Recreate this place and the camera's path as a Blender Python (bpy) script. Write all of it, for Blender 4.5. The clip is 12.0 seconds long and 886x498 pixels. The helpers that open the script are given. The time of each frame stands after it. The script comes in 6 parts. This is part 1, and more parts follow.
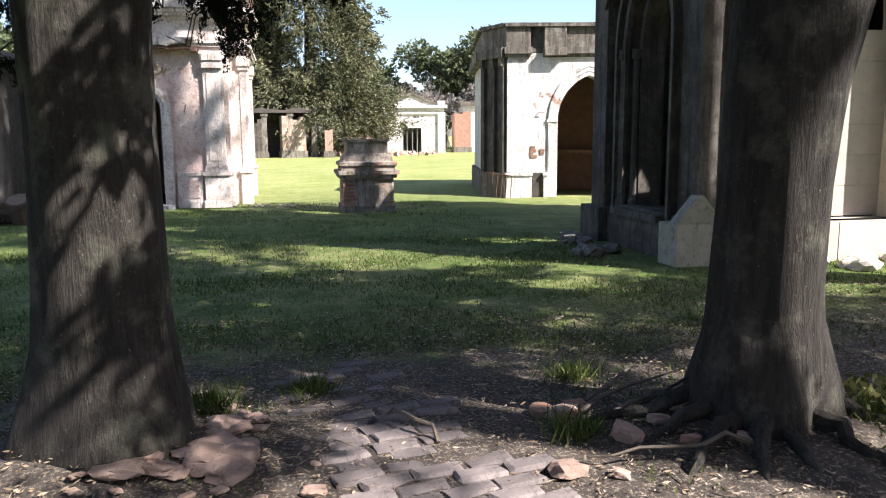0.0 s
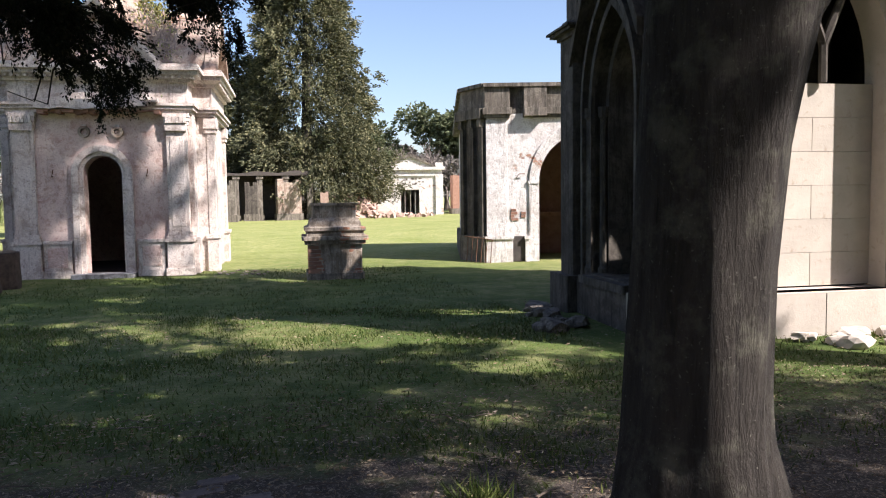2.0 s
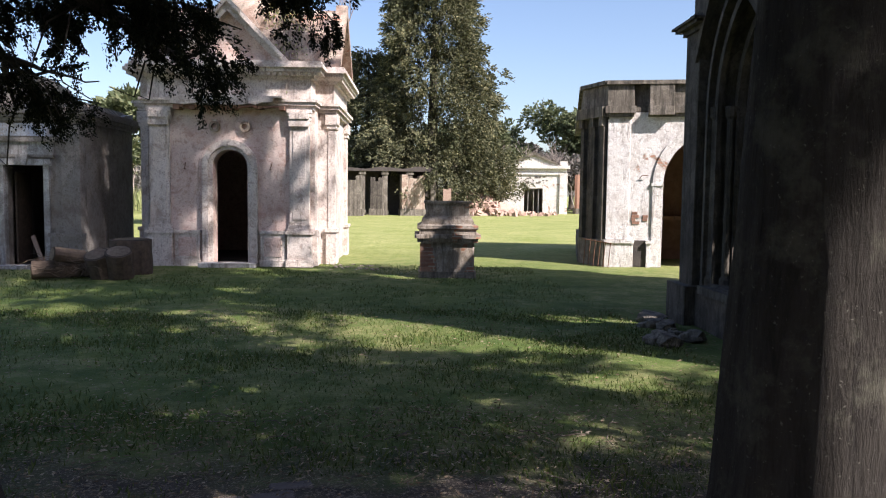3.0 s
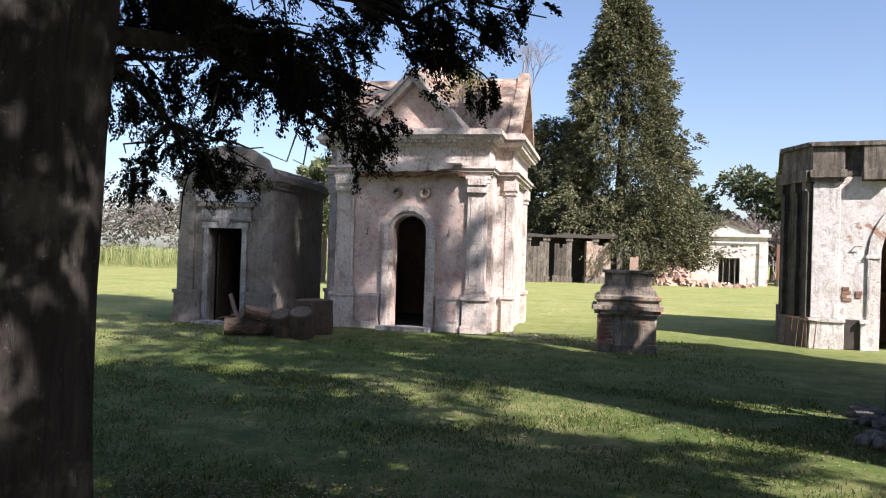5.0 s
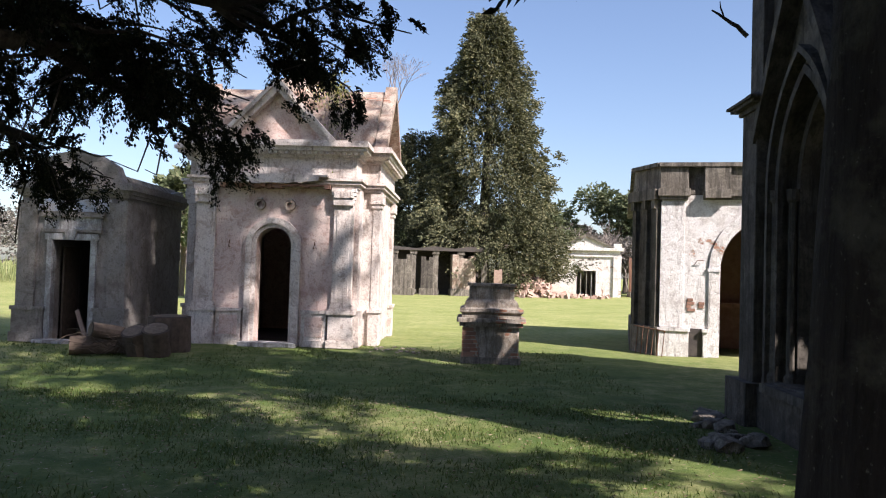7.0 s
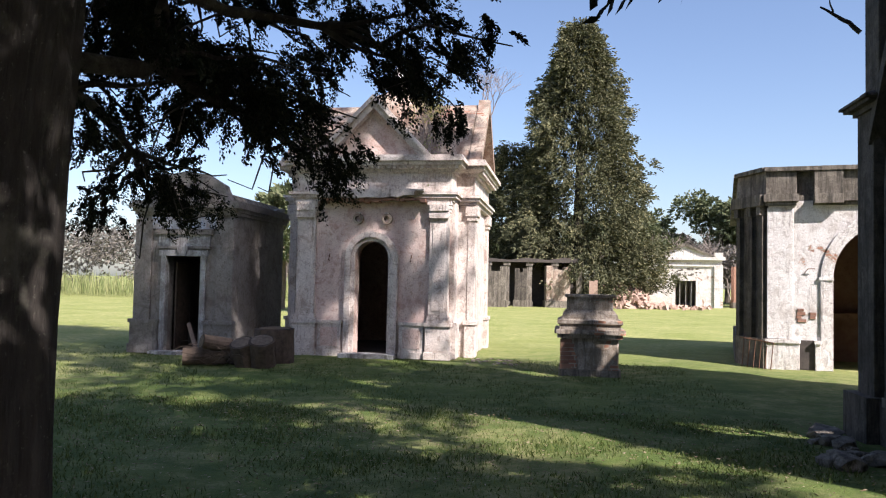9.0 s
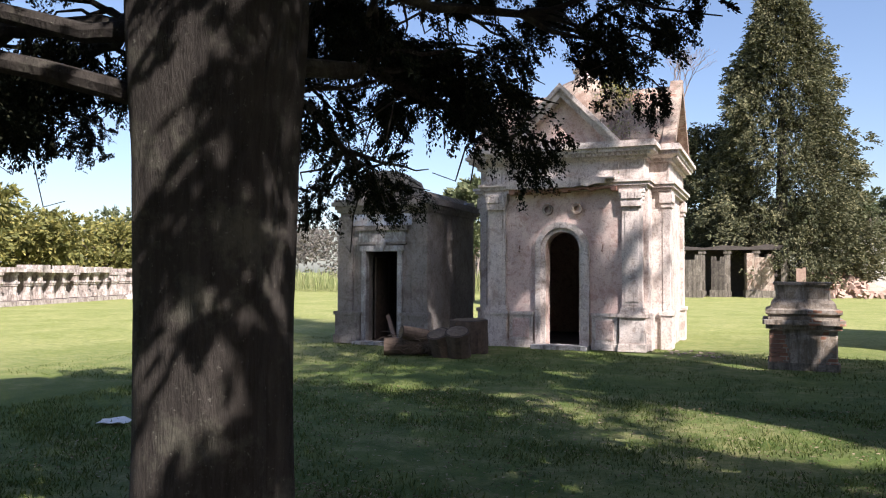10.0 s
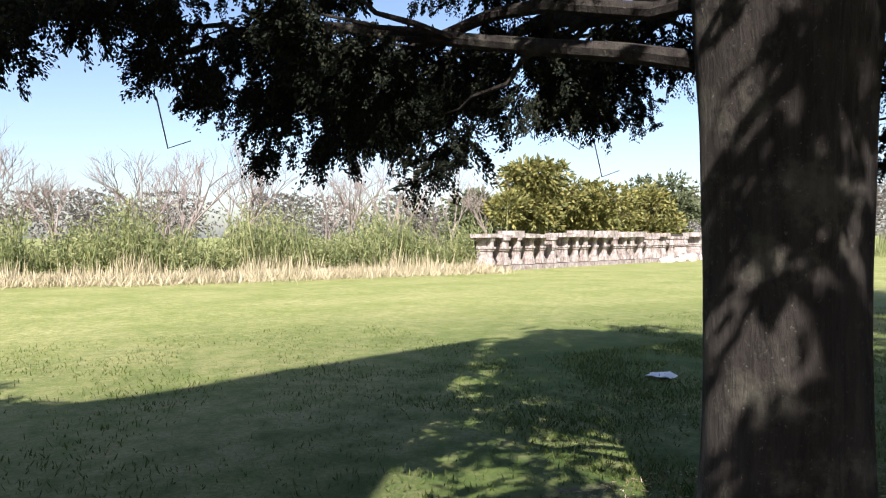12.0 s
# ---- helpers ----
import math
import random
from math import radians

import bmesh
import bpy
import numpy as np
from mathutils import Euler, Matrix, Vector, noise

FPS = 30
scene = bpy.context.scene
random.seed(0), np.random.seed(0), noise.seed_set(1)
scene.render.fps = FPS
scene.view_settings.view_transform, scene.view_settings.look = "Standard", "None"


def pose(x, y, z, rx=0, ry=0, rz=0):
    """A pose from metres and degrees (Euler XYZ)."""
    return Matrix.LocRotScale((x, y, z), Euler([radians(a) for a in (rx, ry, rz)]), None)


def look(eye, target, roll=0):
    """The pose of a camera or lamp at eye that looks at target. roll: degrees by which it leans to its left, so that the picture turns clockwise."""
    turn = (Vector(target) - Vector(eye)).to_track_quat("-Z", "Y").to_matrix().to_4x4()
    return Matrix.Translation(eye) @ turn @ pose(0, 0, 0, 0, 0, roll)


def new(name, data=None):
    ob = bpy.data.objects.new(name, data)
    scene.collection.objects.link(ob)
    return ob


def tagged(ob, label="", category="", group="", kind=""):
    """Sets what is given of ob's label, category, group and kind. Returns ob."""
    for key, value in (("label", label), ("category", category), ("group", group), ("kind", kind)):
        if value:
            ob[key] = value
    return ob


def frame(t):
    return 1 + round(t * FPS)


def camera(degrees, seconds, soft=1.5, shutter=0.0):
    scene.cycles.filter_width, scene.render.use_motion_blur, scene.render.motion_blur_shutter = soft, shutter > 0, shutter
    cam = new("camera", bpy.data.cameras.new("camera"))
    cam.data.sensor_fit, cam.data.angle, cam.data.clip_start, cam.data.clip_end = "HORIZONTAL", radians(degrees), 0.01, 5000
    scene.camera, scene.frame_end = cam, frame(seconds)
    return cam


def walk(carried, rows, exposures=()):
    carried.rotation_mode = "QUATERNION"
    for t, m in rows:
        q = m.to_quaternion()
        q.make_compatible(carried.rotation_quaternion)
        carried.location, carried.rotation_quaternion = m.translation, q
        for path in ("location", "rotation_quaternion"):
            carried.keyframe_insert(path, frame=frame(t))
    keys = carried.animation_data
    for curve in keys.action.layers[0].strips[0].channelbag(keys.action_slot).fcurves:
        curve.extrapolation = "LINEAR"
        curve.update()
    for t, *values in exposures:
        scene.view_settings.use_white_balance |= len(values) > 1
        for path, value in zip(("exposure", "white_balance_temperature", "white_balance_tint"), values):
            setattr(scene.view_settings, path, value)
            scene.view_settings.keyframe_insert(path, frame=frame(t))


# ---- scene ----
cam = camera(60.17, 12.0, 1.1)
PATH = [
    (0, (0.016, 0.319, 1.568), (0.507, 2.236, 1.275), -0.38),
    (0.5, (0.34, 0.511, 1.572), (0.904, 2.419, 1.372), -0.79),
    (1, (0.536, 0.674, 1.57), (1.087, 2.584, 1.349), -1.27),
    (1.5, (0.717, 0.871, 1.58), (1.275, 2.786, 1.436), -0.71),
    (2, (0.91, 1.007, 1.605), (1.391, 2.943, 1.469), -0.76),
    (2.5, (1.088, 1.058, 1.624), (1.371, 3.034, 1.501), 0.35),
    (3, (1.167, 1.239, 1.638), (1.331, 3.227, 1.496), 0.71),
    (3.5, (1.195, 1.453, 1.648), (1.172, 3.453, 1.675), 0.69),
    (5.5, (1.399, 1.689, 1.667), (1.065, 3.661, 1.684), 1.98),
    (6, (1.404, 1.7, 1.665), (1.187, 3.688, 1.676), 2.08),
    (6.5, (1.395, 1.737, 1.674), (1.396, 3.736, 1.712), 2.38),
    (8.5, (1.324, 1.728, 1.693), (1.362, 3.725, 1.781), 1.30),
    (9, (1.308, 1.707, 1.677), (1.089, 3.693, 1.765), 1.24),
    (9.5, (1.242, 1.725, 1.658), (0.728, 3.656, 1.742), 0.63),
    (10, (1.198, 1.704, 1.65), (0.511, 3.581, 1.712), 0.24),
    (10.5, (1.158, 1.656, 1.644), (0.281, 3.452, 1.709), 0.20),
    (11, (1.132, 1.607, 1.641), (-0.026, 3.237, 1.696), 0.10),
    (11.5, (1.131, 1.57, 1.637), (-0.273, 2.994, 1.676), -0.10),
    (12, (1.146, 1.543, 1.634), (-0.554, 2.596, 1.602), -0.20),
]
LIGHT = [(0.0, 1.75, 6150, 15), (0.7, 1.5, 6200, 17), (2.0, 1.35, 6250, 19), (3.5, 1.25, 6250, 19), (9.0, 1.25, 6250, 19), (12.0, 1.3, 6200, 18)]
walk(cam, [(t, look(eye, target, roll)) for t, eye, target, roll in PATH], LIGHT)

# ---------- light ----------
SUN_AZ = (0.76, -0.65)          # horizontal way towards the sun
SUN_EL = 43.0
world = bpy.data.worlds.new("sky")
scene.world = world
world.use_nodes = True
wn = world.node_tree
sky = wn.nodes.new("ShaderNodeTexSky")
sky.sky_type = "NISHITA"
sky.sun_disc = False
sky.sun_elevation = radians(SUN_EL)
sky.sun_rotation = math.atan2(SUN_AZ[0], SUN_AZ[1])
sky.air_density, sky.dust_density, sky.ozone_density = 1.0, 1.3, 1.6
wn.links.new(sky.outputs[0], wn.nodes["Background"].inputs[0])
wn.nodes["Background"].inputs[1].default_value = 0.08
sun = new("sun", bpy.data.lights.new("sun", "SUN"))
sun.data.energy, sun.data.angle, sun.data.color = 5.0, radians(0.53), (1.0, 0.95, 0.86)
ce = math.cos(radians(SUN_EL))
sun.matrix_world = look((SUN_AZ[0] * ce * 60, SUN_AZ[1] * ce * 60, math.sin(radians(SUN_EL)) * 60), (0, 0, 0))

rng = np.random.default_rng(7)


# ---------- materials ----------
def nodes_of(name, rough=0.9, metal=0.0):
    m = bpy.data.materials.new(name)
    m.use_nodes = True
    nt = m.node_tree
    b = nt.nodes["Principled BSDF"]
    b.inputs["Roughness"].default_value = rough
    b.inputs["Metallic"].default_value = metal
    b.inputs["Specular IOR Level"].default_value = 0.25
    return m, nt, b


def coords(nt, stretch=(1, 1, 1), space="Object"):
    tc = nt.nodes.new("ShaderNodeTexCoord")
    mp = nt.nodes.new("ShaderNodeMapping")
    mp.inputs["Scale"].default_value = stretch
    nt.links.new(tc.outputs[space], mp.inputs[0])
    return mp.outputs[0]


def fbm(nt, vec, scale, detail=6.0, rough=0.6, distort=0.0):
    n = nt.nodes.new("ShaderNodeTexNoise")
    n.inputs["Scale"].default_value, n.inputs["Detail"].default_value = scale, detail
    n.inputs["Roughness"].default_value, n.inputs["Distortion"].default_value = rough, distort
    nt.links.new(vec, n.inputs["Vector"])
    return n.outputs["Fac"]


def ramp(nt, fac, stops):
    r = nt.nodes.new("ShaderNodeValToRGB")
    while len(r.color_ramp.elements) < len(stops):
        r.color_ramp.elements.new(0.5)
    for e, (p, c) in zip(r.color_ramp.elements, stops):
        e.position = p
        e.color = (*c, 1) if isinstance(c, tuple) else (c, c, c, 1)
    nt.links.new(fac, r.inputs[0])
    return r.outputs[0]


def mix(nt, fac, a, b, how="MIX"):
    n = nt.nodes.new("ShaderNodeMix")
    n.data_type, n.blend_type = "RGBA", how
    for sock, v in ((n.inputs["Factor"], fac), (n.inputs["A"], a), (n.inputs["B"], b)):
        if isinstance(v, tuple):
            sock.default_value = (*v, 1)
        elif isinstance(v, (int, float)):
            sock.default_value = v
        else:
            nt.links.new(v, sock)
    return n.outputs["Result"]


def bump(nt, b, height, strength, dist=0.02):
    n = nt.nodes.new("ShaderNodeBump")
    n.inputs["Strength"].default_value, n.inputs["Distance"].default_value = strength, dist
    nt.links.new(height, n.inputs["Height"])
    nt.links.new(n.outputs[0], b.inputs["Normal"])


def plaster(name, base, pale, stain, soot, brick=None, stain_at=0.5, soot_at=0.6, brick_at=0.72, grain=0.7):
    """Old lime render: blotches, rain streaks, soot, flaked patches and bared brick."""
    m, nt, b = nodes_of(name, 0.93)
    v = coords(nt)
    c = mix(nt, ramp(nt, fbm(nt, v, 1.3, 10, 0.66), [(0.38, 0.0), (0.6, 1.0)]), base, pale)
    c = mix(nt, ramp(nt, fbm(nt, v, 2.3, 10, 0.72, 0.7), [(stain_at - 0.07, 0.0), (stain_at + 0.07, 0.8)]), c, stain)
    flake = fbm(nt, v, 7.5, 10, 0.74, 0.3)
    c = mix(nt, ramp(nt, flake, [(0.53, 0.0), (0.57, 0.45), (0.66, 0.7)]), c, stain)
    streak = fbm(nt, coords(nt, (5.0, 5.0, 0.5)), 1.6, 9, 0.74)
    c = mix(nt, ramp(nt, streak, [(soot_at - 0.07, 0.0), (soot_at + 0.09, 0.85)]), c, soot)
    speck = fbm(nt, v, 30, 8, 0.75)
    c = mix(nt, ramp(nt, speck, [(0.52, 0.0), (0.66, 0.6)]), c, soot)
    c = mix(nt, ramp(nt, fbm(nt, v, 90, 3, 0.6), [(0.4, 0.25), (0.6, 0.0)]), c, (0.05, 0.04, 0.035))
    if brick:
        tex = nt.nodes.new("ShaderNodeTexBrick")
        tex.inputs["Scale"].default_value = 1.0
        tex.inputs["Brick Width"].default_value, tex.inputs["Row Height"].default_value = 0.27, 0.075
        tex.inputs["Mortar Size"].default_value = 0.012
        tex.inputs["Color1"].default_value = (*brick, 1)
        tex.inputs["Color2"].default_value = (brick[0] * 0.65, brick[1] * 0.6, brick[2] * 0.6, 1)
        tex.inputs["Mortar"].default_value = (0.33, 0.28, 0.22, 1)
        rot = nt.nodes.new("ShaderNodeMapping")
        rot.inputs["Rotation"].default_value = (radians(90), 0, 0)
        nt.links.new(v, rot.inputs[0])
        nt.links.new(rot.outputs[0], tex.inputs["Vector"])
        c = mix(nt, ramp(nt, fbm(nt, v, 1.1, 10, 0.66, 0.8), [(brick_at - 0.08, 0.0), (brick_at - 0.06, 1.0)]), c, tex.outputs[0])
    nt.links.new(c, b.inputs["Base Color"])
    hgt = mix(nt, 0.5, fbm(nt, v, 60, 6, 0.72), ramp(nt, flake, [(0.5, 1.0), (0.56, 0.4), (0.7, 0.0)]))
    bump(nt, b, hgt, grain, 0.02)
    return m


def stony(name, a, bcol, dark, scale=6.0, rough=0.9, strength=0.6, dark_at=0.58, vary=0.0, stretch=(1, 1, 1)):
    m, nt, b = nodes_of(name, rough)
    v = coords(nt, stretch)
    c = mix(nt, ramp(nt, fbm(nt, v, scale, 8, 0.65), [(0.33, 0.0), (0.66, 1.0)]), a, bcol)
    c = mix(nt, ramp(nt, fbm(nt, v, scale * 3.1, 8, 0.7, 0.4), [(dark_at, 0.0), (dark_at + 0.15, 0.85)]), c, dark)
    if vary:
        oi = nt.nodes.new("ShaderNodeObjectInfo")
        g = ramp(nt, oi.outputs["Random"], [(0.0, 1.0 - vary), (1.0, 1.0)])
        c = mix(nt, 1.0, c, g, "MULTIPLY")
    nt.links.new(c, b.inputs["Base Color"])
    bump(nt, b, mix(nt, 0.5, fbm(nt, v, scale * 9, 6, 0.7), fbm(nt, v, scale * 1.5, 8, 0.65)), strength, 0.02)
    return m


def leafy(name, a, bcol, c3, rough=0.6, trans=0.25):
    """Foliage whose single leaves differ in tone."""
    m, nt, b = nodes_of(name, rough)
    geo = nt.nodes.new("ShaderNodeNewGeometry")
    c = ramp(nt, geo.outputs["Random Per Island"], [(0.0, a), (0.55, bcol), (1.0, c3)])
    v = coords(nt)
    c = mix(nt, ramp(nt, fbm(nt, v, 0.7, 4, 0.6), [(0.35, 0.55), (0.65, 0.0)]), c, a)
    nt.links.new(c, b.inputs["Base Color"])
    if trans:
        tr = nt.nodes.new("ShaderNodeBsdfTranslucent")
        nt.links.new(c, tr.inputs[0])
        ms = nt.nodes.new("ShaderNodeMixShader")
        ms.inputs[0].default_value = trans
        nt.links.new(b.outputs[0], ms.inputs[1])
        nt.links.new(tr.outputs[0], ms.inputs[2])
        nt.links.new(ms.outputs[0], nt.nodes["Material Output"].inputs[0])
    return m


def ground_material():
    m, nt, b = nodes_of("lawn_soil", 0.95)
    v = coords(nt)
    big = fbm(nt, v, 0.16, 6, 0.6)
    mid = fbm(nt, v, 1.1, 8, 0.68)
    fine = fbm(nt, v, 26, 8, 0.75)
    green = mix(nt, ramp(nt, mid, [(0.32, 0.0), (0.68, 1.0)]), (0.04, 0.072, 0.012), (0.125, 0.155, 0.035))
    green = mix(nt, ramp(nt, fine, [(0.3, 0.9), (0.62, 0.0)]), green, (0.05, 0.085, 0.018))
    straw = mix(nt, ramp(nt, fine, [(0.35, 0.0), (0.7, 1.0)]), (0.16, 0.15, 0.055), (0.36, 0.325, 0.165))
    c = mix(nt, ramp(nt, mix(nt, 0.5, big, fbm(nt, v, 2.6, 7, 0.7)), [(0.47, 0.0), (0.62, 0.75)]), green, straw)
    soil = mix(nt, ramp(nt, fbm(nt, v, 7, 8, 0.7), [(0.3, 0.0), (0.7, 1.0)]), (0.034, 0.027, 0.022), (0.098, 0.078, 0.064))
    soil = mix(nt, ramp(nt, fbm(nt, v, 45, 5, 0.7), [(0.53, 0.0), (0.6, 0.75)]), soil, (0.27, 0.22, 0.165))
    # Distance mask: open field gets drier grass, with its sunlit brightness in the colour.
    away = nt.nodes.new("ShaderNodeVectorMath"); away.operation = "DISTANCE"
    away.inputs[1].default_value = (1.0, 9.0, 0.0)
    nt.links.new(v, away.inputs[0])
    dry = nt.nodes.new("ShaderNodeMapRange")
    dry.inputs[1].default_value, dry.inputs[2].default_value, dry.inputs[4].default_value = 8.0, 16.0, 0.85
    nt.links.new(away.outputs["Value"], dry.inputs[0])
    sunlit_meadow = mix(nt, ramp(nt, fbm(nt, v, 0.5, 9, 0.7), [(0.36, 0.0), (0.62, 1.0)]), (0.225, 0.25, 0.055), (0.47, 0.43, 0.185))
    sunlit_meadow = mix(nt, ramp(nt, fbm(nt, v, 5.0, 9, 0.74), [(0.42, 0.75), (0.6, 0.0)]), sunlit_meadow, (0.15, 0.19, 0.045))
    sunlit_meadow = mix(nt, ramp(nt, fbm(nt, v, 22.0, 8, 0.78), [(0.4, 0.7), (0.56, 0.0)]), sunlit_meadow, (0.11, 0.14, 0.035))
    sunlit_meadow = mix(nt, ramp(nt, fbm(nt, v, 14.0, 8, 0.78), [(0.55, 0.0), (0.64, 0.7)]), sunlit_meadow, (0.5, 0.46, 0.28))
    c = mix(nt, dry.outputs[0], c, sunlit_meadow)
    # bare earth round the trees and along the old brick path
    sep = nt.nodes.new("ShaderNodeSeparateXYZ")
    nt.links.new(v, sep.inputs[0])
    def span(sock, lo, hi, soft):
        r1 = nt.nodes.new("ShaderNodeMapRange"); r1.interpolation_type = "SMOOTHSTEP"
        r1.inputs[1].default_value, r1.inputs[2].default_value = lo - soft, lo + soft
        r2 = nt.nodes.new("ShaderNodeMapRange"); r2.interpolation_type = "SMOOTHSTEP"
        r2.inputs[1].default_value, r2.inputs[2].default_value = hi + soft, hi - soft
        nt.links.new(sock, r1.inputs[0]); nt.links.new(sock, r2.inputs[0])
        mu = nt.nodes.new("ShaderNodeMath"); mu.operation = "MULTIPLY"
        nt.links.new(r1.outputs[0], mu.inputs[0]); nt.links.new(r2.outputs[0], mu.inputs[1])
        return mu.outputs[0]
    mu = nt.nodes.new("ShaderNodeMath"); mu.operation = "MULTIPLY"
    nt.links.new(span(sep.outputs[0], -2.0, 8.5, 1.6), mu.inputs[0])
    nt.links.new(span(sep.outputs[1], -8.0, 5.4, 2.6), mu.inputs[1])
    ad = nt.nodes.new("ShaderNodeMath"); ad.operation = "MULTIPLY_ADD"
    ad.inputs[1].default_value = 0.75
    nt.links.new(mu.outputs[0], ad.inputs[0])
    nt.links.new(fbm(nt, v, 1.7, 8, 0.7), ad.inputs[2])
    c = mix(nt, ramp(nt, ad.outputs[0], [(0.66, 0.0), (0.92, 1.0)]), c, soil)
    nt.links.new(c, b.inputs["Base Color"])
    bump(nt, b, mix(nt, 0.6, fine, fbm(nt, v, 6, 8, 0.7)), 0.9, 0.05)
    return m


def bark_material(name, a, bcol, moss):
    m, nt, b = nodes_of(name, 0.95)
    v = coords(nt, (1, 1, 0.13))
    ridge = fbm(nt, v, 17, 9, 0.72, 0.5)
    c = mix(nt, ramp(nt, ridge, [(0.32, 0.0), (0.68, 1.0)]), a, bcol)
    c = mix(nt, ramp(nt, fbm(nt, coords(nt), 3.2, 8, 0.7), [(0.52, 0.0), (0.66, 0.9)]), c, moss)
    c = mix(nt, ramp(nt, fbm(nt, coords(nt), 55, 4, 0.7), [(0.63, 0.0), (0.72, 0.6)]), c, (0.24, 0.23, 0.19))
    nt.links.new(c, b.inputs["Base Color"])
    bump(nt, b, mix(nt, 0.35, ridge, fbm(nt, coords(nt, (1, 1, 0.3)), 50, 6, 0.7)), 1.0, 0.05)
    return m


M_GROUND = ground_material()
M_CHAPEL = plaster("pink_render", (0.62, 0.45, 0.395), (0.74, 0.60, 0.53), (0.44, 0.27, 0.22), (0.17, 0.135, 0.12), (0.42, 0.19, 0.11), 0.59, 0.655, 0.80)
M_TRIM = plaster("cream_moulding_render", (0.62, 0.53, 0.475), (0.74, 0.66, 0.60), (0.37, 0.285, 0.24), (0.12, 0.10, 0.09), None, 0.57, 0.62)
M_GRAY = plaster("grey_cement_render", (0.19, 0.172, 0.157), (0.26, 0.238, 0.222), (0.13, 0.108, 0.093), (0.05, 0.044, 0.04), None, 0.56, 0.64)
M_BLUE = plaster("faded_blue_limewash", (0.27, 0.33, 0.46), (0.4, 0.43, 0.48), (0.3, 0.27, 0.25), (0.2, 0.17, 0.15), None, 0.5, 0.6)
M_PALE = plaster("pale_worn_render", (0.32, 0.32, 0.325), (0.44, 0.44, 0.44), (0.21, 0.19, 0.185), (0.10, 0.09, 0.085), None, 0.52, 0.56)
M_RUIN = plaster("stained_ruin_stone", (0.48, 0.42, 0.38), (0.62, 0.56, 0.51), (0.24, 0.18, 0.15), (0.09, 0.075, 0.065), None, 0.52, 0.57)
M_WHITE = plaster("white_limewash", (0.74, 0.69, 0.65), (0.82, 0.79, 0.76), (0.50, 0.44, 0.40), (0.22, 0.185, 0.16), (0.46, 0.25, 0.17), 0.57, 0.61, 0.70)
M_PEDESTAL = plaster("flaking_pedestal_render", (0.36, 0.31, 0.26), (0.48, 0.43, 0.37), (0.22, 0.17, 0.12), (0.08, 0.065, 0.05), (0.38, 0.19, 0.12), 0.5, 0.54, 0.60)
M_COPING = plaster("weathered_coping", (0.23, 0.20, 0.17), (0.34, 0.30, 0.25), (0.14, 0.12, 0.095), (0.05, 0.045, 0.037), None, 0.47, 0.52)
# Portal side's shade is in this dark stone colour; M_BUTT is the lit stone.
M_GOTHIC = plaster("shaded_cast_stone", (0.10, 0.088, 0.074), (0.155, 0.137, 0.112), (0.06, 0.05, 0.042), (0.028, 0.024, 0.02), None, 0.52, 0.55)
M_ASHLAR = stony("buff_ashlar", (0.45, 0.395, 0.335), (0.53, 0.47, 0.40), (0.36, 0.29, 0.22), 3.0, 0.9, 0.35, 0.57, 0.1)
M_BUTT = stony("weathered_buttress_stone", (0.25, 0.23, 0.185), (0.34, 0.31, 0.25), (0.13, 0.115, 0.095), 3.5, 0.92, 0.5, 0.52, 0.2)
M_YELLOW = stony("yellow_sandstone", (0.58, 0.43, 0.17), (0.66, 0.51, 0.24), (0.40, 0.30, 0.15), 3.0, 0.9, 0.35, 0.64, 0.12)
M_BRICK = stony("old_red_brick", (0.27, 0.145, 0.10), (0.37, 0.215, 0.16), (0.13, 0.085, 0.065), 5.0, 0.93, 0.6, 0.58, 0.35)
M_PAVER = stony("worn_path_brick", (0.15, 0.125, 0.118), (0.25, 0.207, 0.195), (0.08, 0.065, 0.058), 7.0, 0.93, 0.5, 0.53, 0.45)
M_SLAB = stony("terracotta_rubble", (0.34, 0.225, 0.175), (0.46, 0.33, 0.265), (0.2, 0.13, 0.10), 6.0, 0.93, 0.9, 0.53, 0.35)
M_ROOF = plaster("crumbling_roof_render", (0.36, 0.285, 0.23), (0.47, 0.395, 0.32), (0.26, 0.16, 0.12), (0.10, 0.083, 0.06), (0.36, 0.18, 0.12), 0.53, 0.57, 0.73)
M_BARK = bark_material("cypress_bark", (0.016, 0.0128, 0.0108), (0.056, 0.048, 0.04), (0.1, 0.094, 0.071))
M_TWIG = stony("dry_twig", (0.085, 0.065, 0.05), (0.15, 0.12, 0.095), (0.04, 0.03, 0.025), 9.0)
M_BARE = stony("bare_branch", (0.20, 0.165, 0.145), (0.30, 0.25, 0.22), (0.12, 0.1, 0.09), 4.0)
M_GREYTWIG = leafy("grey_brown_twigs", (0.10, 0.095, 0.085), (0.19, 0.17, 0.15), (0.28, 0.25, 0.21), 0.8, 0.1)
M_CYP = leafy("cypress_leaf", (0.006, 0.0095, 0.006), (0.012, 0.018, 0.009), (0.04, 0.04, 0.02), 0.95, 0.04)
M_CONIFER = leafy("conifer_leaf", (0.042, 0.048, 0.026), (0.115, 0.118, 0.06), (0.26, 0.235, 0.13), 0.85, 0.12)
M_FAR = leafy("far_tree_leaf", (0.07, 0.09, 0.045), (0.13, 0.15, 0.075), (0.22, 0.22, 0.12), 0.8, 0.2)
M_YLEAF = leafy("yellow_green_leaf", (0.095, 0.105, 0.035), (0.23, 0.22, 0.065), (0.41, 0.35, 0.11), 0.6, 0.25)
M_REED = leafy("green_reed", (0.13, 0.16, 0.06), (0.25, 0.28, 0.11), (0.42, 0.40, 0.2), 0.7, 0.3)
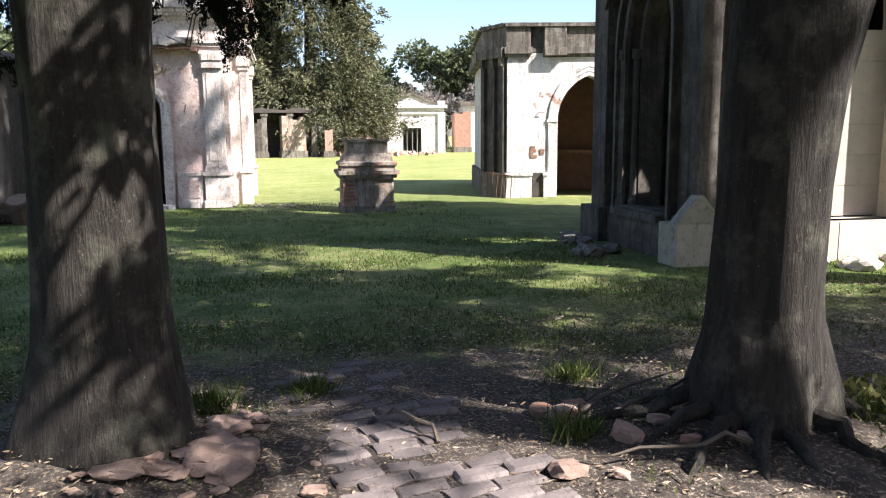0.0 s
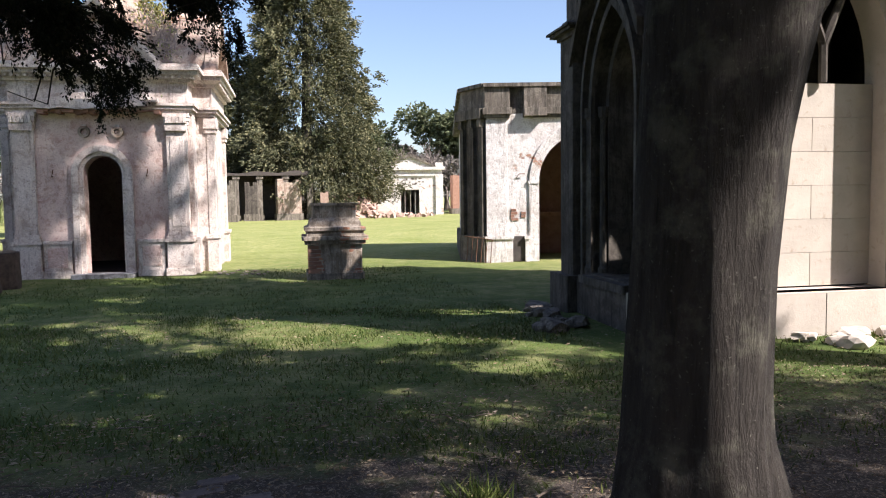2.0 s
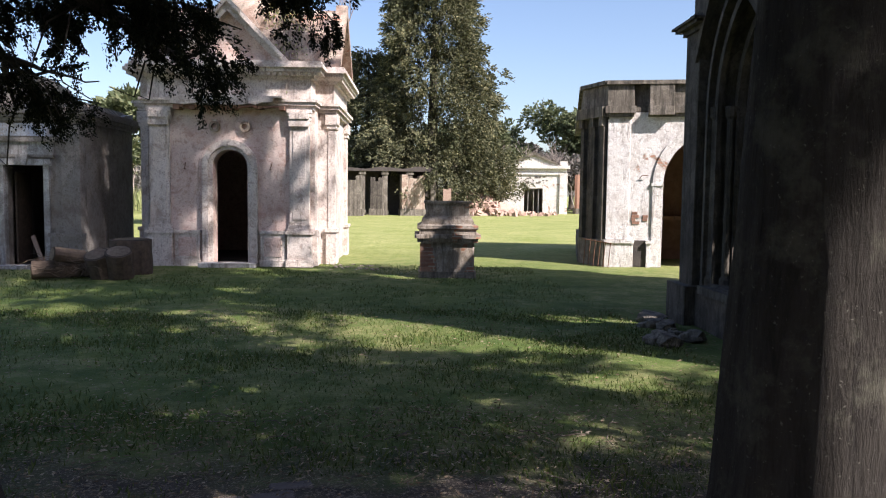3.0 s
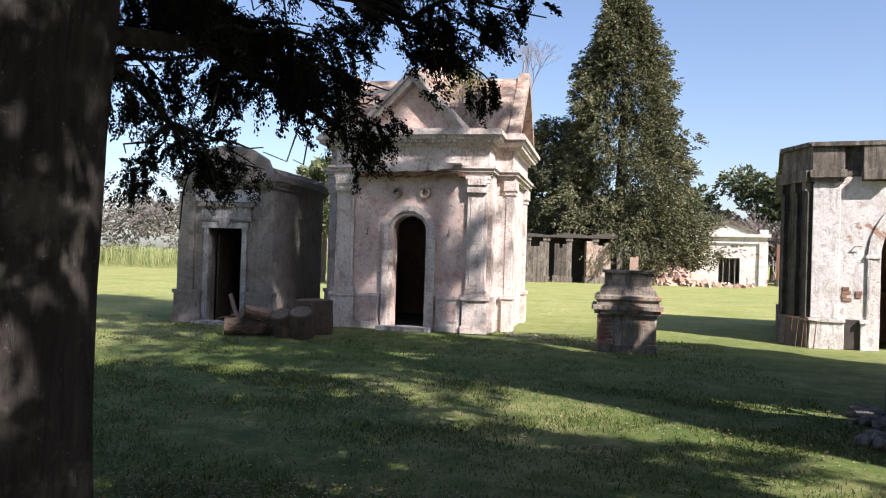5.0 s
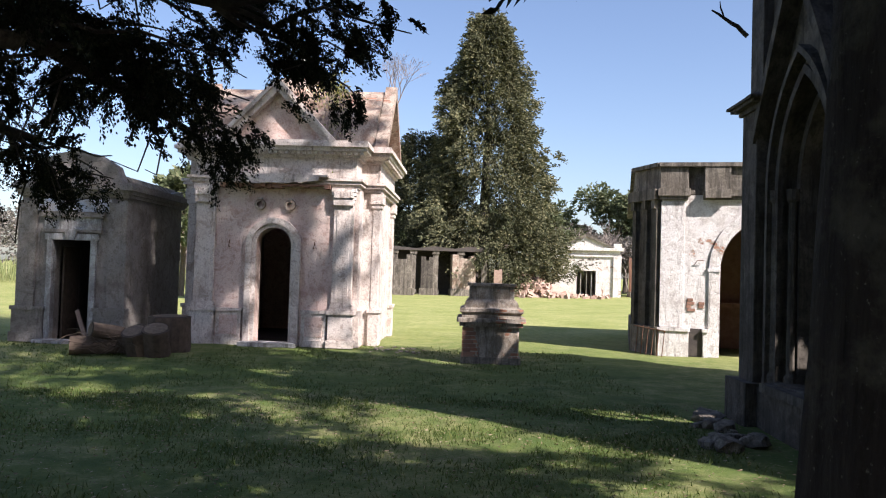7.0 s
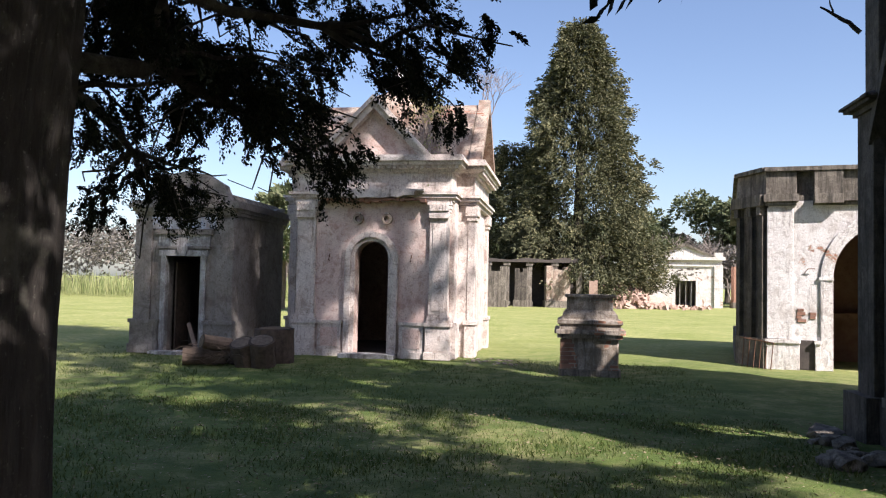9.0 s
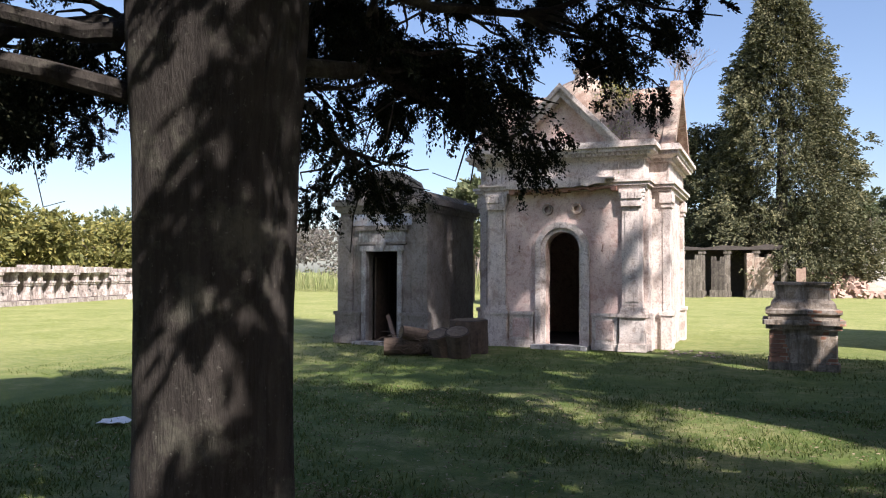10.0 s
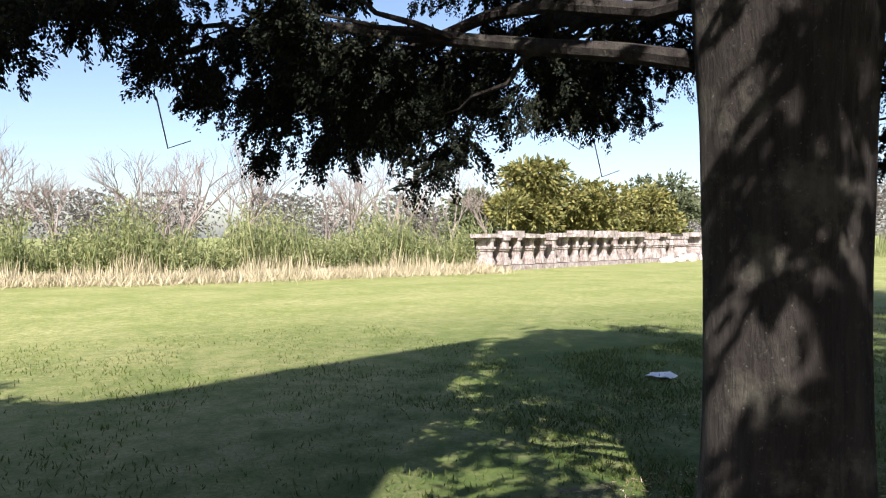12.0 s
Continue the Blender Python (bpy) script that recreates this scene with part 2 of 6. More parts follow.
M_STRAW = leafy("dry_reed", (0.34, 0.29, 0.18), (0.5, 0.43, 0.28), (0.62, 0.55, 0.38), 0.8, 0.2)
M_GRASS = leafy("grass_blade", (0.04, 0.066, 0.012), (0.092, 0.124, 0.027), (0.18, 0.185, 0.062), 0.8, 0.25)
M_DRYLEAF = leafy("fallen_leaf", (0.16, 0.11, 0.07), (0.28, 0.21, 0.14), (0.42, 0.35, 0.26), 0.8, 0.0)
M_IRON = stony("rusty_iron", (0.10, 0.055, 0.04), (0.2, 0.1, 0.06), (0.05, 0.035, 0.03), 20.0, 0.8)
M_WOOD = stony("old_log_bark", (0.055, 0.04, 0.03), (0.11, 0.08, 0.06), (0.03, 0.022, 0.018), 9.0)
M_CUT = stony("sawn_log_end", (0.20, 0.15, 0.11), (0.32, 0.25, 0.18), (0.08, 0.06, 0.045), 14.0)
# Near-black colour that paints the shade in doorways, between pillars and under roofs.
M_DARK = stony("interior_shade_dark", (0.05, 0.043, 0.04), (0.09, 0.075, 0.065), (0.03, 0.026, 0.024), 4.0)
M_PAPER = stony("white_paper", (0.7, 0.7, 0.7), (0.8, 0.8, 0.8), (0.55, 0.55, 0.55), 9.0)


# ---------- mesh tools ----------
def part(name, bm, material, parent=None, label=""):
    if isinstance(bm, bpy.types.Mesh):
        me = bm
    else:
        me = bpy.data.meshes.new(name)
        bmesh.ops.recalc_face_normals(bm, faces=bm.faces)
        bm.to_mesh(me)
        bm.free()
    if not me.materials:
        me.materials.append(material)
    ob = new(name, me)
    ob.parent = parent
    if label:
        tagged(ob, label)
    return ob


def thing(name, m, label, category, group="", kind=""):
    e = new(name)
    e.empty_display_size = 0.3
    e.matrix_world = m
    return tagged(e, label, category, group, kind)


def prism(bm, poly, axis, a, b):
    """A polygon of two coordinates, drawn out along the third axis from a to b."""
    def at(p, d):
        return {"x": (d, p[0], p[1]), "y": (p[0], d, p[1]), "z": (p[0], p[1], d)}[axis]
    lo = [bm.verts.new(at(p, a)) for p in poly]
    hi = [bm.verts.new(at(p, b)) for p in poly]
    n = len(poly)
    bm.faces.new(lo)
    bm.faces.new(hi[::-1])
    for i in range(n):
        bm.faces.new((lo[i], lo[(i + 1) % n], hi[(i + 1) % n], hi[i]))


def box(bm, x0, x1, y0, y1, z0, z1, bevel=0.0):
    if bevel:
        k = bevel
        prism(bm, [(x0 + k, y0), (x1 - k, y0), (x1, y0 + k), (x1, y1 - k), (x1 - k, y1), (x0 + k, y1), (x0, y1 - k), (x0, y0 + k)], "z", z0, z1)
    else:
        prism(bm, [(x0, y0), (x1, y0), (x1, y1), (x0, y1)], "z", z0, z1)


def boxes(name, items, material, parent, label="", bevel=0.008):
    bm = bmesh.new()
    for it in items:
        box(bm, *it, bevel)
    return part(name, bm, material, parent, label)


def arch_points(cx, hw, spring, pointed, n=10):
    """Points of an arch's curve from its left springing to its right one."""
    pts = []
    if pointed:
        r = hw * pointed                      # radius of each side, centre on the springing line
        c = r - hw
        top = math.acos(c / r)
        for i in range(n + 1):
            a = top * i / n
            pts.append((cx + c - r * math.cos(a), spring + r * math.sin(a)))
        pts += [(2 * cx - x, z) for x, z in pts[-2::-1]]
    else:
        for i in range(2 * n + 1):
            a = math.pi * (1 - i / (2 * n))
            pts.append((cx + hw * math.cos(a), spring + hw * math.sin(a)))
    return pts


def arch_wall(bm, x0, x1, z0, z1, cx, hw, spring, y0, y1, pointed=0, sill=None):
    """A wall in the plane of x and z with an arched opening right through it."""
    pts = arch_points(cx, hw, spring, pointed)
    if sill is None or sill <= z0:
        prism(bm, [(x0, z0), (cx - hw, z0)] + pts + [(cx + hw, z0), (x1, z0), (x1, z1), (x0, z1)], "y", y0, y1)
        return
    h = len(pts) // 2
    prism(bm, [(x0, z0), (cx, z0), (cx, sill), (cx - hw, sill)] + pts[:h + 1] + [(cx, z1), (x0, z1)], "y", y0, y1)
    prism(bm, [(x1, z0), (cx, z0), (cx, sill), (cx + hw, sill)] + pts[:h - 1:-1] + [(cx, z1), (x1, z1)], "y", y0, y1)
    bmesh.ops.remove_doubles(bm, verts=bm.verts[:], dist=0.0005)


def arch_band(bm, cx, hw_in, hw_out, spring, z0, y0, y1, pointed=0):
    """An arched surround: two jambs and the ring above them, in one piece."""
    po = (hw_in * pointed - hw_in + hw_out) / hw_out if pointed else 0
    a, b = arch_points(cx, hw_in, spring, pointed), arch_points(cx, hw_out, spring, po)
    prism(bm, [(cx - hw_in, z0)] + a + [(cx + hw_in, z0), (cx + hw_out, z0)] + b[::-1] + [(cx - hw_out, z0)], "y", y0, y1)


def moulding(bm, x0, x1, y0, y1, steps):
    """A stepped band round a rectangle, in one piece. steps: z from, z to, projection."""
    rings = []
    for za, zb, o in steps:
        for z in (za, zb):
            rings.append([bm.verts.new(q) for q in ((x0 - o, y0 - o, z), (x1 + o, y0 - o, z), (x1 + o, y1 + o, z), (x0 - o, y1 + o, z))])
    for a, b in zip(rings, rings[1:]):
        for i in range(4):
            bm.faces.new((a[i], a[(i + 1) % 4], b[(i + 1) % 4], b[i]))
    bm.faces.new(rings[0][::-1])
    bm.faces.new(rings[-1])


def lathe(bm, profile, segs=20, cx=0.0, cy=0.0):
    rings = []
    for r, z in profile:
        rings.append([bm.verts.new((cx + r * math.cos(2 * math.pi * i / segs), cy + r * math.sin(2 * math.pi * i / segs), z)) for i in range(segs)])
    for a, b in zip(rings, rings[1:]):
        for i in range(segs):
            bm.faces.new((a[i], a[(i + 1) % segs], b[(i + 1) % segs], b[i]))
    bm.faces.new(rings[0][::-1])
    bm.faces.new(rings[-1])


def tube(bm, pts, radii, segs=7, rough=0.0, seed=0):
    pts = [Vector(p) for p in pts]
    rings = []
    for i, p in enumerate(pts):
        d = (pts[min(i + 1, len(pts) - 1)] - pts[max(i - 1, 0)]).normalized()
        up = Vector((0, 0, 1)) if abs(d.z) < 0.9 else Vector((1, 0, 0))
        u = d.cross(up).normalized()
        w = d.cross(u)
        ring = []
        for k in range(segs):
            a = 2 * math.pi * k / segs
            r = radii[i]
            if rough:
                r *= 1 + rough * noise.noise(Vector((math.cos(a) * 2.2 + seed, math.sin(a) * 2.2, p.z * 0.8)))
            ring.append(bm.verts.new(p + u * (r * math.cos(a)) + w * (r * math.sin(a))))
        rings.append(ring)
    for a, b in zip(rings, rings[1:]):
        for k in range(segs):
            bm.faces.new((a[k], a[(k + 1) % segs], b[(k + 1) % segs], b[k]))
    bm.faces.new(rings[0])
    bm.faces.new(rings[-1][::-1])


def curve_points(a, b, sag, n=6, wob=0.0, r=random):
    a, b = Vector(a), Vector(b)
    out = []
    for i in range(n + 1):
        t = i / n
        p = a.lerp(b, t)
        p.z += sag * 4 * t * (1 - t)
        if 0 < i:
            p += Vector((r.uniform(-wob, wob), r.uniform(-wob, wob), r.uniform(-wob, wob)))
        out.append(p)
    return out


def quads(name, verts):
    """A mesh of loose quads, from an array of N x 4 corners."""
    n = len(verts)
    me = bpy.data.meshes.new(name)
    me.vertices.add(n * 4)
    me.vertices.foreach_set("co", np.asarray(verts, dtype=np.float32).reshape(-1))
    me.loops.add(n * 4)
    me.loops.foreach_set("vertex_index", np.arange(n * 4, dtype=np.int32))
    me.polygons.add(n)
    me.polygons.foreach_set("loop_start", np.arange(0, n * 4, 4, dtype=np.int32))
    me.update(calc_edges=True)
    return me


def unit(v):
    return v / np.maximum(np.linalg.norm(v, axis=-1, keepdims=True), 1e-9)


def blades(p, d, length, width, r):
    """Pointed leaves: at p, along d, each turned about its own axis."""
    n = len(p)
    d = unit(d)
    side = unit(np.cross(d, r.normal(size=(n, 3))))
    length = np.broadcast_to(np.asarray(length, dtype=float), (n,))[:, None]
    width = np.broadcast_to(np.asarray(width, dtype=float), (n,))[:, None]
    mid = p + d * length * 0.45
    return np.stack([p, mid + side * width / 2, p + d * length, mid - side * width / 2], axis=1)


# ---------- ground ----------
def mound(x, y):
    """Height of the soil that the roots of the two near cypresses have lifted."""
    return sum(h * np.exp(-((x - cx) ** 2 + (y - cy) ** 2) / 0.5) for cx, cy, h in ((-0.666, 4.204, 0.17), (2.635, 3.73, 0.15)))


def build_ground():
    xs = sorted(set([-2500, -900, -300, -120] + [x * 4 for x in range(-20, 21)] + [x * 0.5 for x in range(-16, 21)] + [x * 0.1 for x in range(-25, 45)] + [120, 300, 900, 2500]))
    ys = sorted(set([-2500, -900, -300, -120] + [y * 4 for y in range(-10, 31)] + [y * 0.5 for y in range(-2, 44)] + [y * 0.1 for y in range(25, 55)] + [180, 300, 900, 2500]))
    verts = []
    for y in ys:
        for x in xs:
            z = 0.0
            if -8 <= x <= 10 and -1 <= y <= 22:
                z = 0.035 * noise.fractal(Vector((x * 0.7, y * 0.7, 0)), 1.0, 2.0, 3) - 0.01
            verts.append((x, y, z + mound(x, y)))
    w = len(xs)
    faces = [(j * w + i, j * w + i + 1, (j + 1) * w + i + 1, (j + 1) * w + i) for j in range(len(ys) - 1) for i in range(w - 1)]
    me = bpy.data.meshes.new("ground")
    me.from_pydata(verts, [], faces)
    me.materials.append(M_GROUND)
    for p in me.polygons:
        p.use_smooth = True
    tagged(new("ground", me), "patchy green lawn with bare earth and dry leaves", "ground", kind="structure")


build_ground()


# ---------- the pink chapel ----------
def build_chapel():
    c = thing("chapel", pose(-2.12, 18.45, 0, 0, 0, -3.0), "pink rendered mausoleum chapel with an arched black doorway and small dome", "mausoleum")
    HW, D, A = 1.72, 4.5, 0.42           # half width of the front, depth, projection of the side arms
    ya, yb = 0.75, 3.75                  # the side arms' front and back
    bm = bmesh.new()
    arch_wall(bm, -HW, HW, 0.0, 3.45, 0, 0.385, 2.18, 0.0, 0.35)
    part("front_wall", bm, M_CHAPEL, c)
    boxes("back_wall", [(-HW, HW, D - 0.35, D, 0, 3.45)], M_CHAPEL, c)
    for sx in (-1, 1):
        xa, xb = sorted((sx * (HW + A), sx * (HW + A - 0.35)))
        xc, xd = sorted((sx * HW, sx * (HW - 0.35)))
        boxes("side_wall", [(xa, xb, ya, yb, 0, 3.45), (xc, xd, 0.352, ya + 0.3, 0, 3.45), (xc, xd, yb - 0.3, D - 0.352, 0, 3.45)], M_TRIM, c)
        x0, x1 = sorted((sx * (HW - 0.34), sx * (HW + A - 0.352)))
        boxes("arm_wall", [(x0, x1, ya + 0.002, ya + 0.3, 0, 3.45)], M_TRIM, c)
        boxes("arm_wall", [(x0, x1, yb - 0.3, yb - 0.002, 0, 3.45)], M_TRIM, c)
    # plinth: panelled pedestals each side of the door
    for x0, x1 in ((-HW - 0.09, -HW + 0.5), (HW - 0.5, HW + 0.09)):
        boxes("pilaster_base", [(x0, x1, -0.16, 0.2, 0, 0.16), (x0 + 0.03, x1 - 0.03, -0.13, 0.2, 0.16, 0.72), (x0 - 0.01, x1 + 0.01, -0.17, 0.2, 0.72, 0.79),
                                 (x0 + 0.02, x1 - 0.02, -0.14, 0.2, 0.79, 0.84), (x0 + 0.05, x1 - 0.05, -0.11, 0.2, 0.84, 0.93)], M_TRIM, c)
    for sx in (-1, 1):
        x0, x1 = sorted((sx * 0.64, sx * (HW - 0.49)))
        boxes("plinth", [(x0, x1, -0.10, 0.1, 0, 0.14), (x0 + 0.02, x1 - 0.02, -0.07, 0.1, 0.14, 0.72), (x0, x1, -0.1, 0.1, 0.72, 0.79)], M_TRIM, c)
        boxes("plinth_panel", [(x0 + 0.1, x1 - 0.1, -0.085, -0.02, 0.22, 0.64)], M_CHAPEL, c)
        # tall pilaster with a leafy capital
        xa, xb = sorted((sx * (HW - 0.42), sx * (HW + 0.01)))
        pil = boxes("pilaster", [(xa, xb, -0.08, 0.1, 0.93, 3.05), (xa + 0.07, xb - 0.07, -0.095, 0.1, 1.05, 2.95)], M_TRIM, c)
        bm = bmesh.new()
        for k in range(5):
            z = 3.05 + 0.08 * k
            o = 0.015 * k
            box(bm, xa - o, xb + o, -0.09 - o, 0.1, z, z + 0.075, 0.012)
        for k in range(6):
            xx = xa + (k + 0.5) * (xb - xa) / 6
            prism(bm, [(xx - 0.035, 3.08), (xx + 0.035, 3.08), (xx + 0.045, 3.2), (xx, 3.28), (xx - 0.045, 3.2)], "y", -0.15, -0.09)
            prism(bm, [(xx - 0.025, 3.24), (xx + 0.04, 3.24), (xx + 0.03, 3.36), (xx, 3.42), (xx - 0.03, 3.36)], "y", -0.18, -0.1)
        part("capital", bm, M_TRIM, pil, "stained leafy capital")
    # side arm pilasters
    for sx in (-1, 1):
        for y0 in (ya - 0.02, yb - 0.36):
            xs = sorted((sx * (HW + A - 0.1), sx * (HW + A + 0.07)))
            boxes("side_pilaster", [(xs[0], xs[1], y0, y0 + 0.38, 0.8, 3.1), (xs[0] - 0.04, xs[1] + 0.04, y0 - 0.05, y0 + 0.43, 0, 0.74),
                                    (xs[0] - 0.07, xs[1] + 0.07, y0 - 0.08, y0 + 0.46, 0.74, 0.82), (xs[0] - 0.03, xs[1] + 0.03, y0 - 0.03, y0 + 0.41, 3.1, 3.2),
                                    (xs[0] - 0.06, xs[1] + 0.06, y0 - 0.06, y0 + 0.44, 3.2, 3.44)], M_TRIM, c)
    # recessed strip between front and arm, with its own small base
    boxes("corner_strip", [(HW + 0.0, HW + 0.16, 0.18, ya, 0, 0.8), (HW + 0.0, HW + 0.1, 0.22, ya, 0.8, 3.45)], M_TRIM, c)
    # door surround
    bm = bmesh.new()
    arch_band(bm, 0, 0.385, 0.47, 2.18, 0, -0.06, 0.02)
    arch_band(bm, 0, 0.47, 0.60, 2.18, 0, -0.11, 0.02)
    part("door_surround", bm, M_TRIM, c, "worn moulded arch surround")
    boxes("door_step", [(-0.62, 0.62, -0.42, 0.05, 0.0, 0.09)], M_PALE, c, "chipped pale stone step", 0.02)
    # two stone rings over the door
    for x in (-0.33, 0.33):
        bm = bmesh.new()
        n = 16
        for i in range(n):
            a0, a1 = 2 * math.pi * i / n, 2 * math.pi * (i + 1) / n
            prism(bm, [(x + r * math.cos(a), 3.06 + r * math.sin(a)) for r, a in ((0.065, a0), (0.12, a0), (0.12, a1), (0.065, a1))], "y", -0.08, 0.01)
        part("ring_ornament", bm, M_ROOF, c)
        boxes("ring_tie", [(x - 0.05, x + 0.05, -0.06, 0.01, 3.17, 3.21)], M_TRIM, c)
    # iron hooks beside the door
    for x in (-0.98, 0.88):
        bm = bmesh.new()
        tube(bm, [(x, 0.02, 2.13), (x, -0.1, 2.13), (x + 0.03, -0.13, 2.2), (x + 0.035, -0.13, 2.27)], [0.012] * 4, 5)
        part("iron_hook", bm, M_IRON, c, "rusty iron hook")
    # entablature all round, with broken soffit
    steps = [(3.45, 3.53, 0.1), (3.53, 3.6, 0.16), (3.6, 3.66, 0.2), (3.66, 4.1, 0.05), (4.1, 4.17, 0.12), (4.24, 4.32, 0.28), (4.32, 4.4, 0.34), (4.4, 4.46, 0.3)]
    bm = bmesh.new()
    moulding(bm, -HW, HW, 0, D, steps)
    part("entablature", bm, M_TRIM, c, "stained stepped cornice")
    bm = bmesh.new()
    moulding(bm, -HW - A, HW + A, ya, yb, [(a + 0.003, b + 0.003, o - 0.004) for a, b, o in steps])
    part("arm_entablature", bm, M_TRIM, c)
    for k in range(31):
        x = -HW - 0.18 + k * 0.125
        boxes("dentil", [(x, x + 0.07, -0.24, 0.1, 4.165, 4.245)], M_TRIM, c, "", 0.003)
    for k in range(26):
        y = ya - 0.1 + k * 0.125
        boxes("dentil", [(HW + A, HW + A + 0.24, y, y + 0.07, 4.168, 4.243)], M_TRIM, c, "", 0.003)
    boxes("dentil_bed", [(-HW - 0.14, HW + 0.14, -0.14, D + 0.1, 4.168, 4.242), (-HW - A - 0.14, HW + A + 0.14, ya - 0.12, yb + 0.12, 4.171, 4.239)], M_TRIM, c)
    # middle of the architrave stands forward, its soffit broken away
    bm = bmesh.new()
    edge = [(-1.2, 3.7), (-1.2, 3.52), (-0.9, 3.5), (-0.72, 3.53), (-0.3, 3.49), (-0.1, 3.52), (0.25, 3.5), (0.5, 3.54), (0.62, 3.51), (0.74, 3.56), (0.98, 3.57), (1.0, 3.66), (1.18, 3.66), (1.18, 3.7)]
    prism(bm, edge, "y", -0.34, 0.0)
    part("broken_architrave", bm, M_TRIM, c, "broken projecting architrave")
    rr = random.Random(2)
    x = -1.15
    while x < 1.1:
        w = rr.uniform(0.07, 0.14)
        boxes("soffit_brick", [(x, x + w, -0.2 - rr.uniform(0, 0.1), 0.0, 3.4 + rr.uniform(0.0, 0.07), 3.5)], M_BRICK, c, "", 0.004)
        x += w + 0.004
    # gables: steep pediments to the front and the arms
    H = 1.5                              # rise of the arms' gables
    F = 1.24                             # rise of the front gable
    bm = bmesh.new()
    prism(bm, [(-1.12, 4.46), (1.12, 4.46), (0, 4.46 + F - 0.1)], "y", 0.02, 0.4)
    part("pediment", bm, M_CHAPEL, c)
    for sx in (-1, 1):
        bm = bmesh.new()
        prism(bm, [(sx * 1.22, 4.46), (sx * 1.04, 4.46), (0, 4.46 + F - 0.18), (0, 4.46 + F)], "y", -0.2, 0.5)
        prism(bm, [(sx * 1.32, 4.46), (sx * 1.2, 4.46), (0, 4.46 + F), (0, 4.58 + F)], "y", -0.28, 0.5)
        part("raking_cornice", bm, M_TRIM, c)
    # roof behind each gable
    bm = bmesh.new()
    prism(bm, [(-1.2, 4.45), (1.2, 4.45), (0, 4.42 + F)], "y", 0.41, D - 0.1)
    part("roof", bm, M_ROOF, c, "crumbling gabled roof with exposed brick")
    bm = bmesh.new()
    prism(bm, [(ya - 0.05, 4.47), (yb + 0.05, 4.47), (yb - 0.35, 5.3), ((ya + yb) / 2, 4.62 + H), (ya + 0.35, 5.3)], "x", -HW - A + 0.05, HW + A - 0.1)
    part("cross_roof", bm, M_ROOF, c, "crumbling cross roof with weeds")
    for sx in (-1, 1):
        xs = sorted((sx * (HW + A - 0.08), sx * (HW + A + 0.2)))
        for sy in (-1, 1):
            ym = (ya + yb) / 2
            bm = bmesh.new()
            prism(bm, [(ym + sy * 1.75, 4.47), (ym + sy * 1.5, 4.47), (ym, 4.5 + H), (ym, 4.75 + H)], "x", xs[0], xs[1])
            part("arm_raking_cornice", bm, M_ROOF, c, "broken raking cornice")
    # dome and lantern
    bm = bmesh.new()
    prof = [(1.12, 4.9), (1.12, 5.45)] + [(1.09 * math.cos(a), 5.5 + 0.97 * math.sin(a)) for a in [i * math.pi / 16 for i in range(0, 7)]]
    lathe(bm, prof, 24, 0, D / 2)
    dome = part("dome", bm, M_ROOF, c, "stained plaster dome")
    bm = bmesh.new()
    lathe(bm, [(0.34, 6.3), (0.34, 6.42), (0.27, 6.45), (0.24, 6.62), (0.3, 6.66), (0.3, 6.71), (0.2, 6.76), (0.13, 6.95), (0.16, 7.0), (0.05, 7.12)], 16, 0, D / 2)
    part("lantern", bm, M_TRIM, dome)
    # Near-black ceiling and floor paint the shade inside the doorway.
    bm = bmesh.new()
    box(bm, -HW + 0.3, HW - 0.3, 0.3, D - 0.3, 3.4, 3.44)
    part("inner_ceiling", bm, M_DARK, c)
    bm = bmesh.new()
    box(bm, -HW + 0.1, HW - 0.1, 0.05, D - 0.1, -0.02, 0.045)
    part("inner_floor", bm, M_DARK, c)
    return c


build_chapel()


